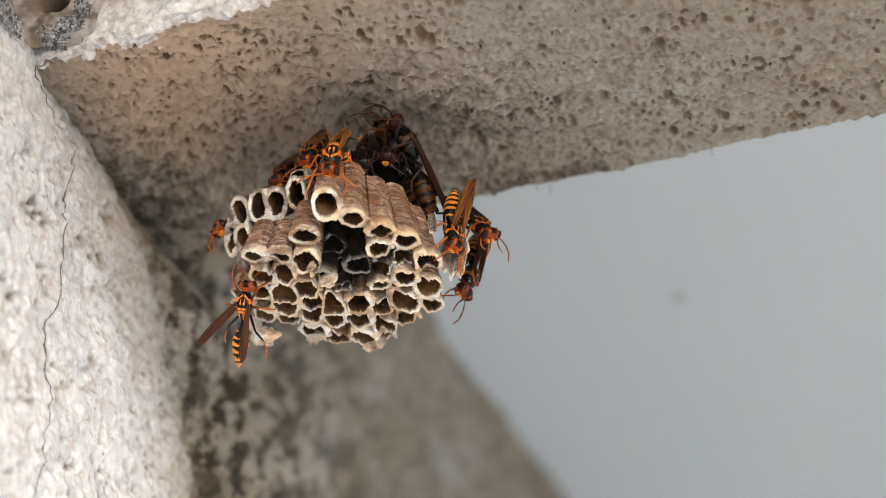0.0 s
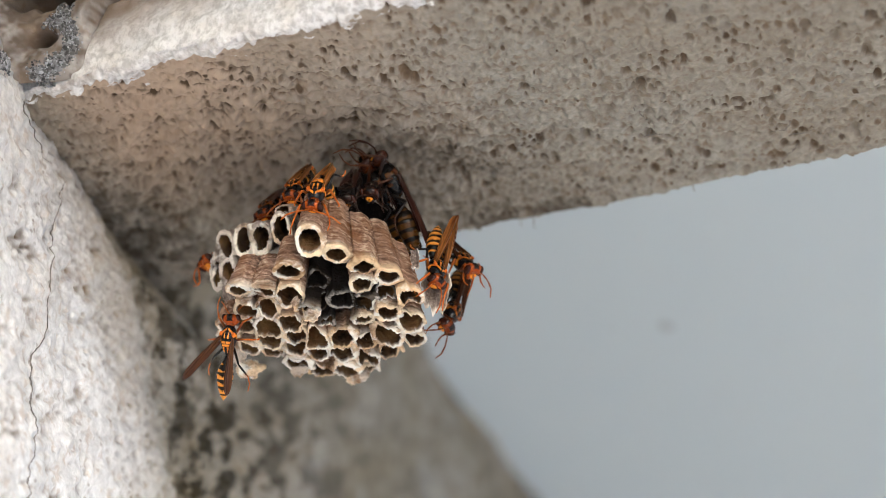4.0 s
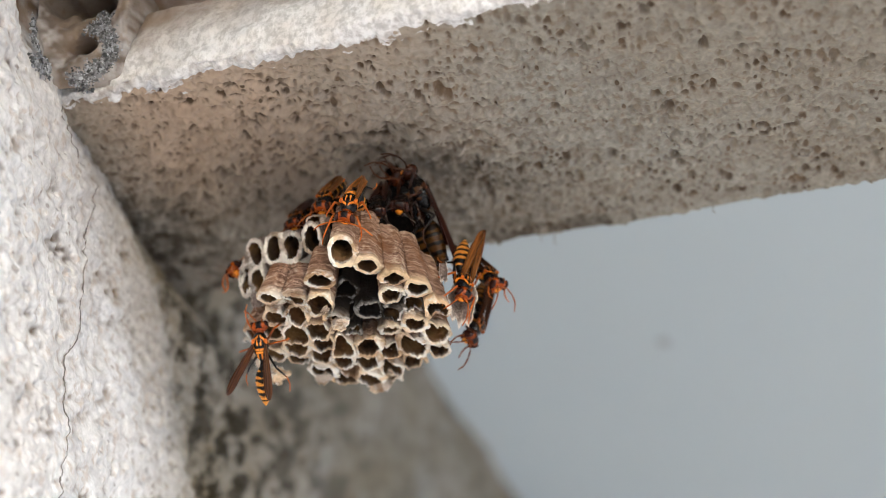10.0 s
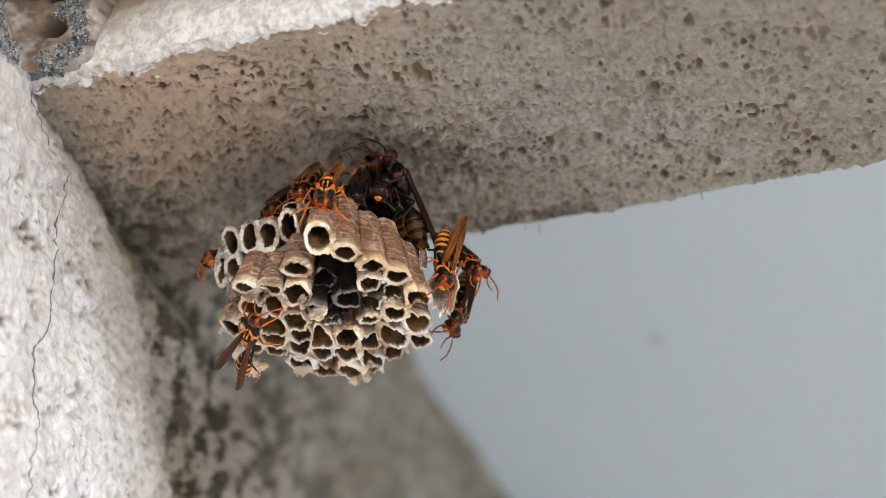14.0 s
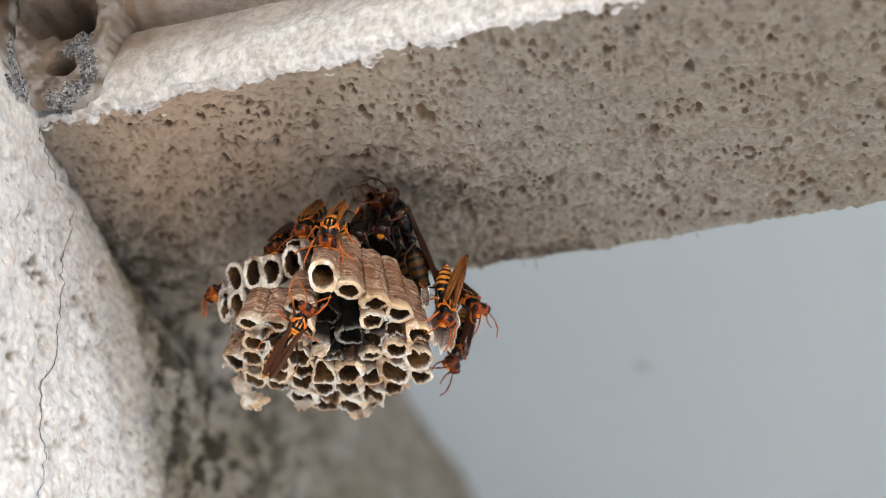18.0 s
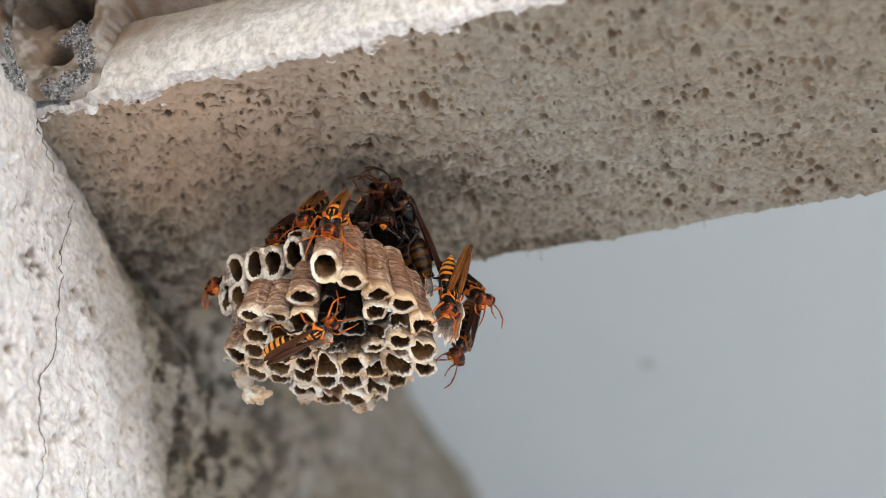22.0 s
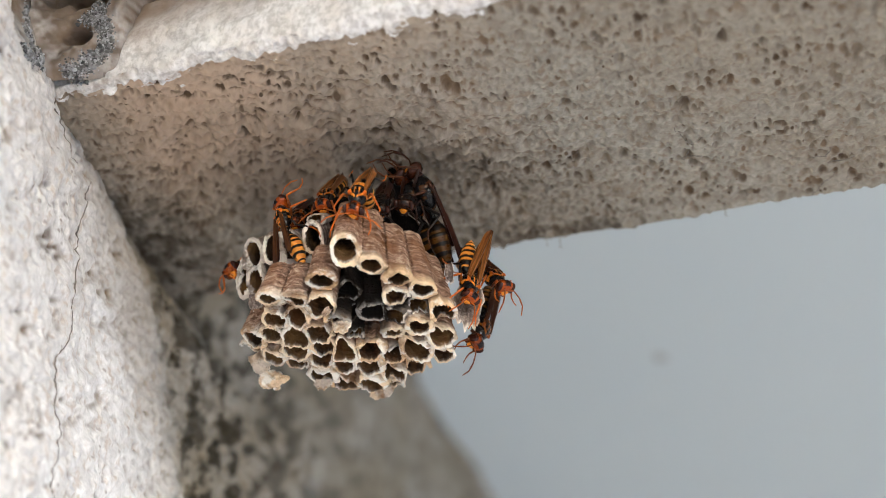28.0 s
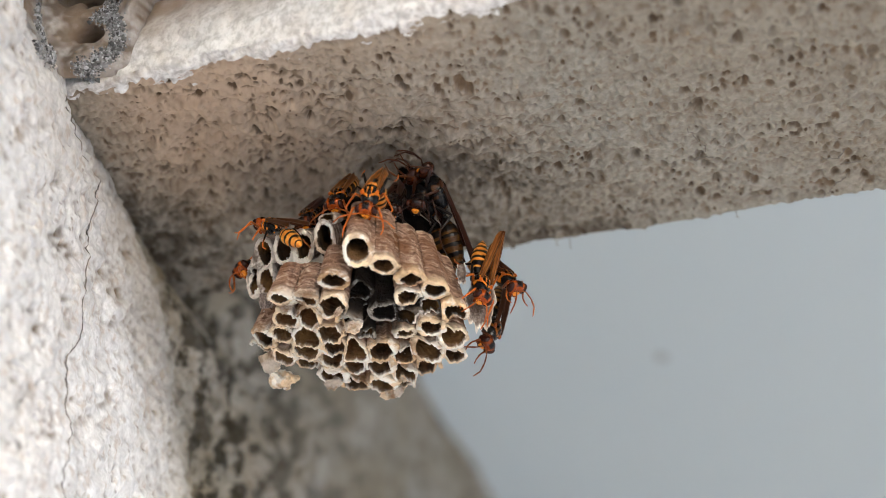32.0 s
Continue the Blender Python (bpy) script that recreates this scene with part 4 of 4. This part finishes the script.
def wing_mesh(length, width, side):
    """A narrow folded wing: a thin slab, pleated along its length, with raised veins."""
    rows, cols = 30, 13
    top, bottom, veined = [], [], []
    for i in range(rows):
        s = i / (rows - 1)
        w = width * (0.30 + 0.70 * (min(1, s / 0.62) ** 0.8)) * math.sqrt(max(0.03, 1 - max(0, (s - 0.74) / 0.26) ** 2.2))
        for j in range(cols):
            u = j / (cols - 1) * 2 - 1
            vein = 0.08 if j in (0, 1, 4, 8) or (j == 6 and s > 0.4) else 0.0
            z = 0.22 * math.cos(u * 4.2) + 0.6 * s * (1 - s) + vein - 0.35 * u * u * (0.4 + s)
            x = side * (u * w / 2 + 0.10 * s * width)
            top.append((x * MM, -s * length * MM, z * MM))
            bottom.append((x * MM, -s * length * MM, (z - 0.05 - vein) * MM))
            veined.append(1.0 if vein else 0.0)
    v = top + bottom
    k = rows * cols
    f = []
    for i in range(rows - 1):
        for j in range(cols - 1):
            a = i * cols + j
            f += [(a, a + 1, a + cols + 1, a + cols), (k + a, k + a + cols, k + a + cols + 1, k + a + 1)]
    for i in range(rows - 1):
        for j in (0, cols - 1):
            a = i * cols + j
            f.append((a, a + cols, k + a + cols, k + a))
    for i in (0, rows - 1):
        for j in range(cols - 1):
            a = i * cols + j
            f.append((a, k + a, k + a + 1, a + 1))
    return v, f, veined * 2


FEET = [(4.2, 6.0), (5.6, 0.4), (4.6, -6.4)]


def wasp(label, spread=12.0, droop=14.0, reach=1.0, lift=10.0, feelers=35.0, seed=0, tone=1.0, amber=0.0, nod=28.0):
    """A paper wasp about 18 mm long: ahead is +y, its back is +z, its origin in the thorax."""
    r = random.Random(seed)
    w = new("paper_wasp")
    tagged(w, label, "wasp", "wasps on the nest")
    # thorax: broad at the wings, narrowed to the neck and to the waist
    v, f = ball((2.05 * MM, 3.2 * MM, 2.0 * MM), 60, 72)
    x, y, z = v.T / MM
    ax = np.abs(x)
    mark = np.zeros(len(v))
    up = z > 0.15
    mark[up & (np.abs(ax - 0.48) < 0.13) & (y > -0.1) & (y < 1.25)] = 1
    mark[(z > -0.3) & (np.abs(y - (2.15 - 0.75 * ax)) < 0.24) & (ax > 0.15)] = 1
    mark[up & (np.abs(ax - 1.50) < 0.17) & (y > -0.7) & (y < 1.1)] = 1
    mark[(z > 0.0) & (y < -0.72) & (y > -1.22) & (ax < 1.25) & (ax > 0.07)] = 1
    mark[(z > -0.2) & (np.abs(y + 1.62) < 0.17) & (ax < 1.15)] = 1
    mark[(y < -2.0) & (np.abs(ax - 0.62) < 0.24)] = 1
    mark[(z < 0.1) & (z > -0.8) & (ax > 1.2) & (np.abs(y - 0.6) < 0.45)] = 1
    mark[(z < 0.0) & (z > -1.0) & (np.abs(y + 1.0) < 0.30) & (ax > 0.9)] = 0.8
    groove = 0.10 * np.exp(-(((y - (1.75 - 0.75 * ax)) / 0.10) ** 2)) + 0.12 * np.exp(-(((y + 0.55) / 0.09) ** 2)) + 0.12 * np.exp(-(((y + 1.38) / 0.08) ** 2))
    taper = 1 - 0.16 * np.clip(y / 3.2, 0, 1) ** 2 - 0.22 * np.clip(-y / 3.2, 0, 1) ** 1.5 - groove * (z > -0.4)
    v = np.stack([0.87 * x * taper, y + 0.8, 0.90 * z * taper], -1) * MM
    thorax = part("thorax", v, f, THORAX_SHELL, w, "black thorax edged with orange lines", {"mark": mark * tone})
    for side in (-1, 1):
        v, f = ball((0.42 * MM, 0.62 * MM, 0.36 * MM), 8, 12)
        v = v + np.array([side * 1.36, 1.55, 1.12]) * MM
        part("wing_joint", v, f, LEG_SHELL, thorax, "small orange scale over the wing's root", {"mark": np.full(len(v), tone)})
    v, f = tube([(0, 3.4 * MM, -0.1 * MM), (0, 4.6 * MM, -0.3 * MM)], [1.0 * MM, 0.75 * MM], 12)
    part("neck", v, f, HEAD_SHELL, thorax, "", {"mark": np.full(len(v), 0.6 * tone)})
    # head: broad, flat in front, with the dark patch between the eyes
    v, f = ball((2.15 * MM, 1.25 * MM, 1.85 * MM), 26, 34)
    x, y, z = v.T / MM
    mark = np.where((z > 1.05) & (np.abs(x) < 0.75) & (y < 0.9), 0.0, 1.0)
    mark = np.where((np.abs(z + 0.02) < 0.12) & (y > 0.6) & (np.abs(x) < 0.9), 0.2, mark)
    v = v * np.stack([np.where(z < 0, 1 + 0.10 * z, 1), np.ones_like(z), np.ones_like(z)], -1)
    skull = part("skull", v, f, HEAD_SHELL, w, "orange-brown head", {"mark": mark * min(1.0, 1.6 * tone)})
    skull.matrix_basis = pose(0, 4.75 * MM, -0.35 * MM, -nod, 0, r.uniform(-6, 6)) @ Matrix.Scale(0.90, 4)
    for side in (-1, 1):
        v, f = ball((0.62 * MM, 0.85 * MM, 1.35 * MM), 14, 18)
        v = v + np.array([side * 1.62, 0.28, 0.20]) * MM
        part("eye", v, f, EYE_SHELL, skull, "glossy dark brown eye", {"mark": np.zeros(len(v))})
        a = radians(feelers + r.uniform(-8, 8))
        tip = r.uniform(0.8, 1.8)
        limb(skull, "antenna", [(side * 0.42, 1.05, 0.30), (side * 1.2, 1.9, 0.95), (side * (1.4 + 1.6 * math.sin(a)), 2.1 + 1.6 * math.cos(a), 0.9),
                                (side * (1.5 + 3.4 * math.sin(a)), 2.2 + 3.1 * math.cos(a), 0.2), (side * (1.5 + 4.8 * math.sin(a)), 2.2 + 4.2 * math.cos(a), -tip)],
             [0.17, 0.13, 0.16, 0.16, 0.10], LEG_SHELL, [0.8 * tone, 0.6 * tone, 0.65 * tone, 0.8 * tone, tone], "orange antenna", 9)
        v, f = ball((0.50 * MM, 0.34 * MM, 0.60 * MM), 9, 12)
        v = v + np.array([side * 0.46, 0.72, -1.50]) * MM
        part("mandible", v, f, HEAD_SHELL, skull, "", {"mark": np.full(len(v), min(1.0, 1.2 * tone))})
    v, f = ball((0.88 * MM, 0.36 * MM, 0.80 * MM), 12, 18)
    v = v * np.stack([1 - 0.25 * (v[:, 2] < 0), np.ones(len(v)), np.ones(len(v))], -1) + np.array([0, 1.05, -0.62]) * MM
    part("face_plate", v, f, FACE_SHELL, skull, "bright orange face plate", {"mark": np.ones(len(v))})
    # waist and gaster
    v, f = tube([(0, -1.9 * MM, -0.3 * MM), (0, -2.5 * MM, -0.4 * MM), (0, -3.0 * MM, -0.4 * MM), (0, -3.6 * MM, -0.4 * MM)], [0.8 * MM, 0.36 * MM, 0.34 * MM, 0.55 * MM], 12)
    part("waist", v, f, THORAX_SHELL, w, "", {"mark": np.zeros(len(v))})
    n, verts, mark = 36, [], []
    stops = np.concatenate([[0, 0.015], np.linspace(0.035, 0.985, 76), [1.0]])
    for s in stops:
        body = 1.80 * (1 - (1 - min(1, s / 0.40)) ** 1.7) ** 0.85 * (1 - max(0, (s - 0.36) / 0.64) ** 2.1) ** 0.85 if 0 < s < 1 else 0.0
        k = s * 6.0
        step = 0.11 * (k % 1.0) ** 2
        rad = max(0.10, body + 0.04 - step)
        for j in range(n):
            a = j / n * 2 * math.pi
            verts.append((rad * math.cos(a) * MM, -(3.2 + 9.2 * s) * MM, (rad * 0.95 * math.sin(a) - 0.4) * MM))
            back = max(0.0, math.sin(a))
            wave = 0.20 * math.exp(-(((a - math.pi / 2) / 0.16) ** 2)) + 0.10 * math.cos(4 * a) * back
            edge = 0.40 if k > 2 else 0.66 if k > 1 else 0.84
            mark.append(1.0 if k > 5.3 else 1.0 if (k % 1.0) > edge + wave and s > 0.03 else 0.0)
    f = ring_faces(len(stops), n, 0, True)
    f.append(tuple(range(n)))
    f.append(tuple(range(len(stops) * n - 1, (len(stops) - 1) * n - 1, -1)))
    g = part("gaster", verts, f, BANDED, w, "pointed black and yellow-orange banded abdomen", {"mark": np.array(mark) * tone})
    pivot = Matrix.Translation((0, -3.3 * MM, -0.4 * MM))
    g.matrix_basis = pivot @ Matrix.Rotation(radians(droop), 4, "X") @ pivot.inverted()
    # wings and legs
    wings = []
    for side in (-1, 1):
        for k, (length, width, out) in enumerate(((12.3, 1.85, 1.0), (8.8, 1.35, 1.12))):
            v, f, veined = wing_mesh(length, width, side)
            o = part("forewing" if k == 0 else "hindwing", v, f, WING, w, "folded amber-brown wing", {"amber": np.full(len(v), amber), "vein": np.array(veined) * 0.6})
            o.matrix_basis = pose(side * 1.25 * MM, (1.2 - 1.2 * k) * MM, (1.45 - 0.25 * k) * MM, -lift, 0, side * spread * out)
            wings.append((o, side, k, out))
    legs = []
    for side in (-1, 1):
        for k, (fx, fy) in enumerate(FEET):
            fx, fy = fx * reach * r.uniform(0.85, 1.15), fy + r.uniform(-1, 1)
            hip = (side * 0.95, 2.2 - 1.6 * k, -1.4)
            low = -3.0 + r.uniform(-0.5, 0.5)
            knee = (side * (0.95 + (fx - 0.9) * 0.55), hip[1] * 0.45 + fy * 0.55, 0.3 + r.uniform(-0.5, 0.5))
            shin = (side * fx, fy * 0.9 + hip[1] * 0.1, low * 0.75)
            toe = (side * fx * 1.08, fy * 1.12, low * 0.95)
            foot = (side * fx * 1.02, fy * 1.34, low)
            colour = [0.25 * tone, 0.75 * tone, tone, tone, tone] if k < 2 else [0.0, 0.0, 0.75 * tone, tone, tone]
            o = limb(w, "leg", [hip, knee, shin, toe, foot], [0.28, 0.23, 0.16, 0.11, 0.09], LEG_SHELL, colour, "jointed orange leg" if k < 2 else "hind leg, black above and orange below")
            legs.append((o, side, k))
    return w, wings, legs


def perch(head, tail, up, clear=0.0):
    """The pose of a wasp from the places of its head and its tail, in millimetres under the beam, and the way its back looks."""
    h, t = Vector(head) * MM + HANG, Vector(tail) * MM + HANG
    ahead = (h - t).normalized()
    side = ahead.cross(Vector(up)).normalized()
    above = side.cross(ahead)
    turn = Matrix((side, ahead, above)).transposed().to_4x4()
    return Matrix.Translation(h - ahead * 5.6 * MM + above * clear * MM) @ turn


# a low tone paints the shade above the comb into a wasp's colours
RESTING = [
    ("orange and black wasp facing outward on top of the front cells", (5, -67.5, -28.5), (6.0, -59.5, -13.0), (0.1, -0.85, 0.5), 1.2, dict(spread=-6, droop=80, reach=0.75, lift=-20, nod=10, feelers=80, seed=1, amber=0.9)),
    ("wasp clinging under the beam beside the stalk, coloured dark for shade, wings hanging", (14.6, -44, -9.0), (21.3, -39, -25), (0.90, 0.0, 0.38), 1.4, dict(spread=-5, droop=6, lift=0, reach=0.6, seed=2, tone=0.08, feelers=18)),
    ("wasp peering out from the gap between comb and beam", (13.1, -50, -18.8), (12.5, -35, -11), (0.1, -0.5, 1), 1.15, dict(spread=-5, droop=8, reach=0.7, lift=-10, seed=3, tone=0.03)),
    ("wasp head down on the rim of the comb, wings raised", (28.4, -46.5, -39.6), (24.0, -36.5, -24.5), (0.80, -0.60, 0.05), 1.15, dict(spread=-7, droop=-18, lift=30, reach=0.75, feelers=25, seed=4, amber=0.5)),
    ("wasp on the edge of the nest facing outward, antennae curved down", (32.8, -31, -31), (20.5, -21, -19.5), (0.30, -0.45, 0.75), 1.2, dict(spread=0, droop=8, seed=5, tone=0.7, amber=0.06, reach=0.5, lift=2, feelers=12)),
    ("wasp head down behind the torn flap of the comb", (26.0, -24, -41.6), (26.8, -14, -25), (0.9, 0.0, 0.3), 1.25, dict(spread=-3, droop=2, reach=0.4, lift=0, seed=6, tone=0.35, amber=0.04)),
    ("wasp peering round the far edge of the comb", (-30.4, -32, -25.6), (-24, -17, -19), (-0.7, -0.4, 0.6), 1.2, dict(spread=0, droop=6, seed=7, reach=0.7, feelers=15)),
    ("half hidden wasp in the shade above the comb", (-4.9, -52.0, -19.1), (-4.3, -40.0, -7.8), (-0.15, -0.85, 0.5), 1.15, dict(spread=-5, droop=4, lift=-4, seed=8, tone=0.6, amber=0.5, reach=0.7, feelers=60)),
    ("half hidden wasp behind the short outer cells, one antenna held out", (-13.6, -44.0, -19.8), (-12.8, -30.0, -8.8), (-0.3, -0.6, 0.7), 1.1, dict(spread=-5, droop=4, lift=-2, seed=11, tone=0.3, reach=0.6, feelers=70)),
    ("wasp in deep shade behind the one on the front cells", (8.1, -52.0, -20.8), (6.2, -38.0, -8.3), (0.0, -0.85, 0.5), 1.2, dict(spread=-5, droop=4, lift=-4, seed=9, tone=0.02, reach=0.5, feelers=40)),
    ("wasp hanging behind the stalk, coloured dark for shade", (11.5, -42, -9.5), (18.0, -36, -24), (0.85, -0.25, 0.38), 1.4, dict(spread=-5, droop=2, lift=0, seed=10, tone=0.15, reach=0.5, feelers=30)),
]
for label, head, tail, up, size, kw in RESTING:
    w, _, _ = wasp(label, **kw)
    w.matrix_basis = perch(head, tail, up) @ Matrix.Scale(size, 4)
    if kw["seed"] == 1:
        greeter, greeter_home = w, perch(head, tail, up)

# the wasp that walks over the comb: time, head, tail, the way its back looks
WASP_ROWS = [
    (0, (-18.1, -46.0, -45.5), (-21.7, -40.6, -63.5), (0.05, -1, 0.1)),
    (1, (-18.1, -46.0, -45.7), (-21.4, -40.6, -63.6), (0.05, -1, 0.1)),
    (2, (-17.0, -46.0, -46.2), (-21.1, -41.0, -63.8), (0.05, -1, 0.1)),
    (3, (-17.5, -46.0, -46.1), (-21.7, -41.1, -63.8), (0.05, -1, 0.1)),
    (4, (-18.3, -46.0, -45.4), (-21.6, -40.6, -63.6), (0.05, -1, 0.1)),
    (4.5, (-18.4, -46.0, -45.3), (-21.6, -40.5, -63.5), (0.05, -1, 0.1)),
    (7, (-19.1, -46.0, -45.5), (-21.4, -40.4, -63.7), (0.05, -1, 0.1)),
    (8, (-19.6, -46.0, -42.9), (-21.7, -39.8, -63.1), (0.05, -1, 0.1)),
    (9, (-17.9, -46.0, -45.9), (-21.4, -38.0, -61.8), (0.05, -1, 0.1)),
    (10, (-18.8, -46.0, -45.3), (-18.1, -39.7, -62.4), (0.05, -1, 0.1)),
    (11, (-19.2, -46.0, -44.7), (-20.3, -37.2, -60.4), (0.05, -1, 0.1)),
    (12, (-18.4, -46.0, -44.6), (-18.5, -40.1, -61.6), (0.05, -1, 0.1)),
    (13, (-15.6, -46.0, -44.6), (-18.8, -35.7, -59.0), (0.05, -1, 0.1)),
    (14, (-11.7, -50.0, -47.4), (-19.3, -37.1, -57.5), (0.05, -1, 0.1)),
    (14.5, (-13.0, -50.0, -44.5), (-20.4, -41.6, -58.5), (0.05, -1, 0.1)),
    (16.5, (0.2, -63.0, -43.7), (-9.0, -52.9, -55.5), (0.3, -0.8, -0.5)),
    (17, (4.7, -69.3, -43.7), (-6.5, -59.7, -54.0), (0.3, -0.8, -0.5)),
    (18, (1.8, -67.9, -43.7), (-8.1, -63.4, -58.0), (0.3, -0.8, -0.5)),
    (19, (6.4, -59.4, -43.7), (-11.0, -61.1, -52.6), (0.35, -0.6, -0.75)),
    (20, (5.0, -58.0, -43.7), (-11.5, -52.1, -47.8), (0.35, -0.6, -0.75)),
    (21, (5.5, -53.5, -43.7), (-11.4, -53.6, -49.9), (0.35, -0.6, -0.75)),
    (21.5, (4.5, -49.8, -43.7), (-13.0, -48.5, -47.4), (0.35, -0.6, -0.75)),
    (22, (4.3, -55.9, -43.7), (-12.1, -51.6, -49.8), (0.35, -0.6, -0.75)),
    (22.5, (1.7, -63.5, -43.7), (-10.7, -54.4, -53.0), (0.35, -0.6, -0.75)),
    (23, (0.4, -67.0, -40.2), (-3.6, -70.0, -57.5), (-0.25, -1, -0.1)),
    (24, (-0.6, -68.0, -35.2), (1.4, -70.7, -52.8), (-0.25, -1, -0.1)),
    (25, (0.2, -68.0, -31.7), (-0.4, -63.2, -49.1), (-0.25, -1, -0.1)),
    (25.5, (-0.9, -68.0, -30.5), (0.6, -61.1, -47.7), (-0.25, -1, -0.1)),
    (27.5, (-14.1, -48.0, -17.2), (-7.3, -52.2, -33.3), (-0.75, -0.3, 0.55)),
    (28, (-13.8, -48.0, -16.8), (-8.1, -52.1, -33.3), (-0.75, -0.3, 0.55)),
    (28.5, (-14.8, -48.0, -17.9), (-7.9, -54.9, -33.1), (-0.75, -0.3, 0.55)),
    (29, (-20.0, -47.0, -22.1), (-6.5, -54.9, -31.0), (-0.1, -0.35, 1)),
    (29.5, (-22.4, -47.0, -26.4), (-6.6, -55.3, -28.6), (-0.1, -0.35, 1)),
    (30, (-23.0, -47.0, -25.5), (-5.7, -56.0, -29.0), (-0.1, -0.35, 1)),
    (30.5, (-22.5, -47.0, -24.2), (-4.7, -55.5, -25.2), (-0.1, -0.35, 1)),
    (31, (-22.5, -47.0, -21.2), (-4.9, -54.5, -26.6), (-0.1, -0.35, 1)),
    (31.5, (-19.0, -47.0, -19.0), (-7.7, -54.7, -30.7), (-0.1, -0.35, 1)),
    (32, (-22.4, -47.0, -23.3), (-10.3, -57.7, -31.4), (-0.1, -0.35, 1)),
]
walker, walker_wings, walker_legs = wasp("orange and black wasp walking over the cells, wings half open", spread=14, droop=10, reach=0.95, lift=6, feelers=30, seed=20, amber=0.14)


def motions():
    walker.scale = (1.06, 1.06, 1.06)
    walk(walker, [(t, perch(head, tail, up, 2.2)) for t, head, tail, up in WASP_ROWS])
    # the wasp on the front cells shifts its footing once
    step = Matrix.Translation((1.1 * MM, 0, 1.3 * MM))
    walk(greeter, [(0, greeter_home), (25.3, greeter_home), (27.6, step @ greeter_home), (32, step @ greeter_home)])
    # one wing held out while it hangs on the rim, both folded once it walks: time, one side, the other
    opening = [(0, 34, 2), (9, 33, 2), (10.5, 22, 0), (11.5, -4, 24), (12.5, 0, 24), (13, 15, 8), (14.5, 12, 4), (16.5, -3, -3), (22, -4, -4), (25.5, 3, 0), (28, 14, 4), (30, 2, 2), (32, 4, 4)]
    for o, side, k, out in walker_wings:
        home = o.matrix_basis.translation.copy()
        walk(o, [(t, pose(*home, -5, 0, side * (a if side < 0 else b) * out)) for t, a, b in opening])
    # each leg steps in its turn while the wasp walks
    for o, side, k in walker_legs:
        rows, t = [], 0.0
        while t < 32.01:
            busy = 1.0 if 9.0 < t < 32.0 else 0.35
            swing = 9 * busy * math.sin(t * 5.2 + k * 2.1 + (side + 1) * 1.57)
            rows.append((t, pose(0, 0, 0, 0.4 * swing, 0, side * swing)))
            t += 0.4
        walk(o, rows)


motions()
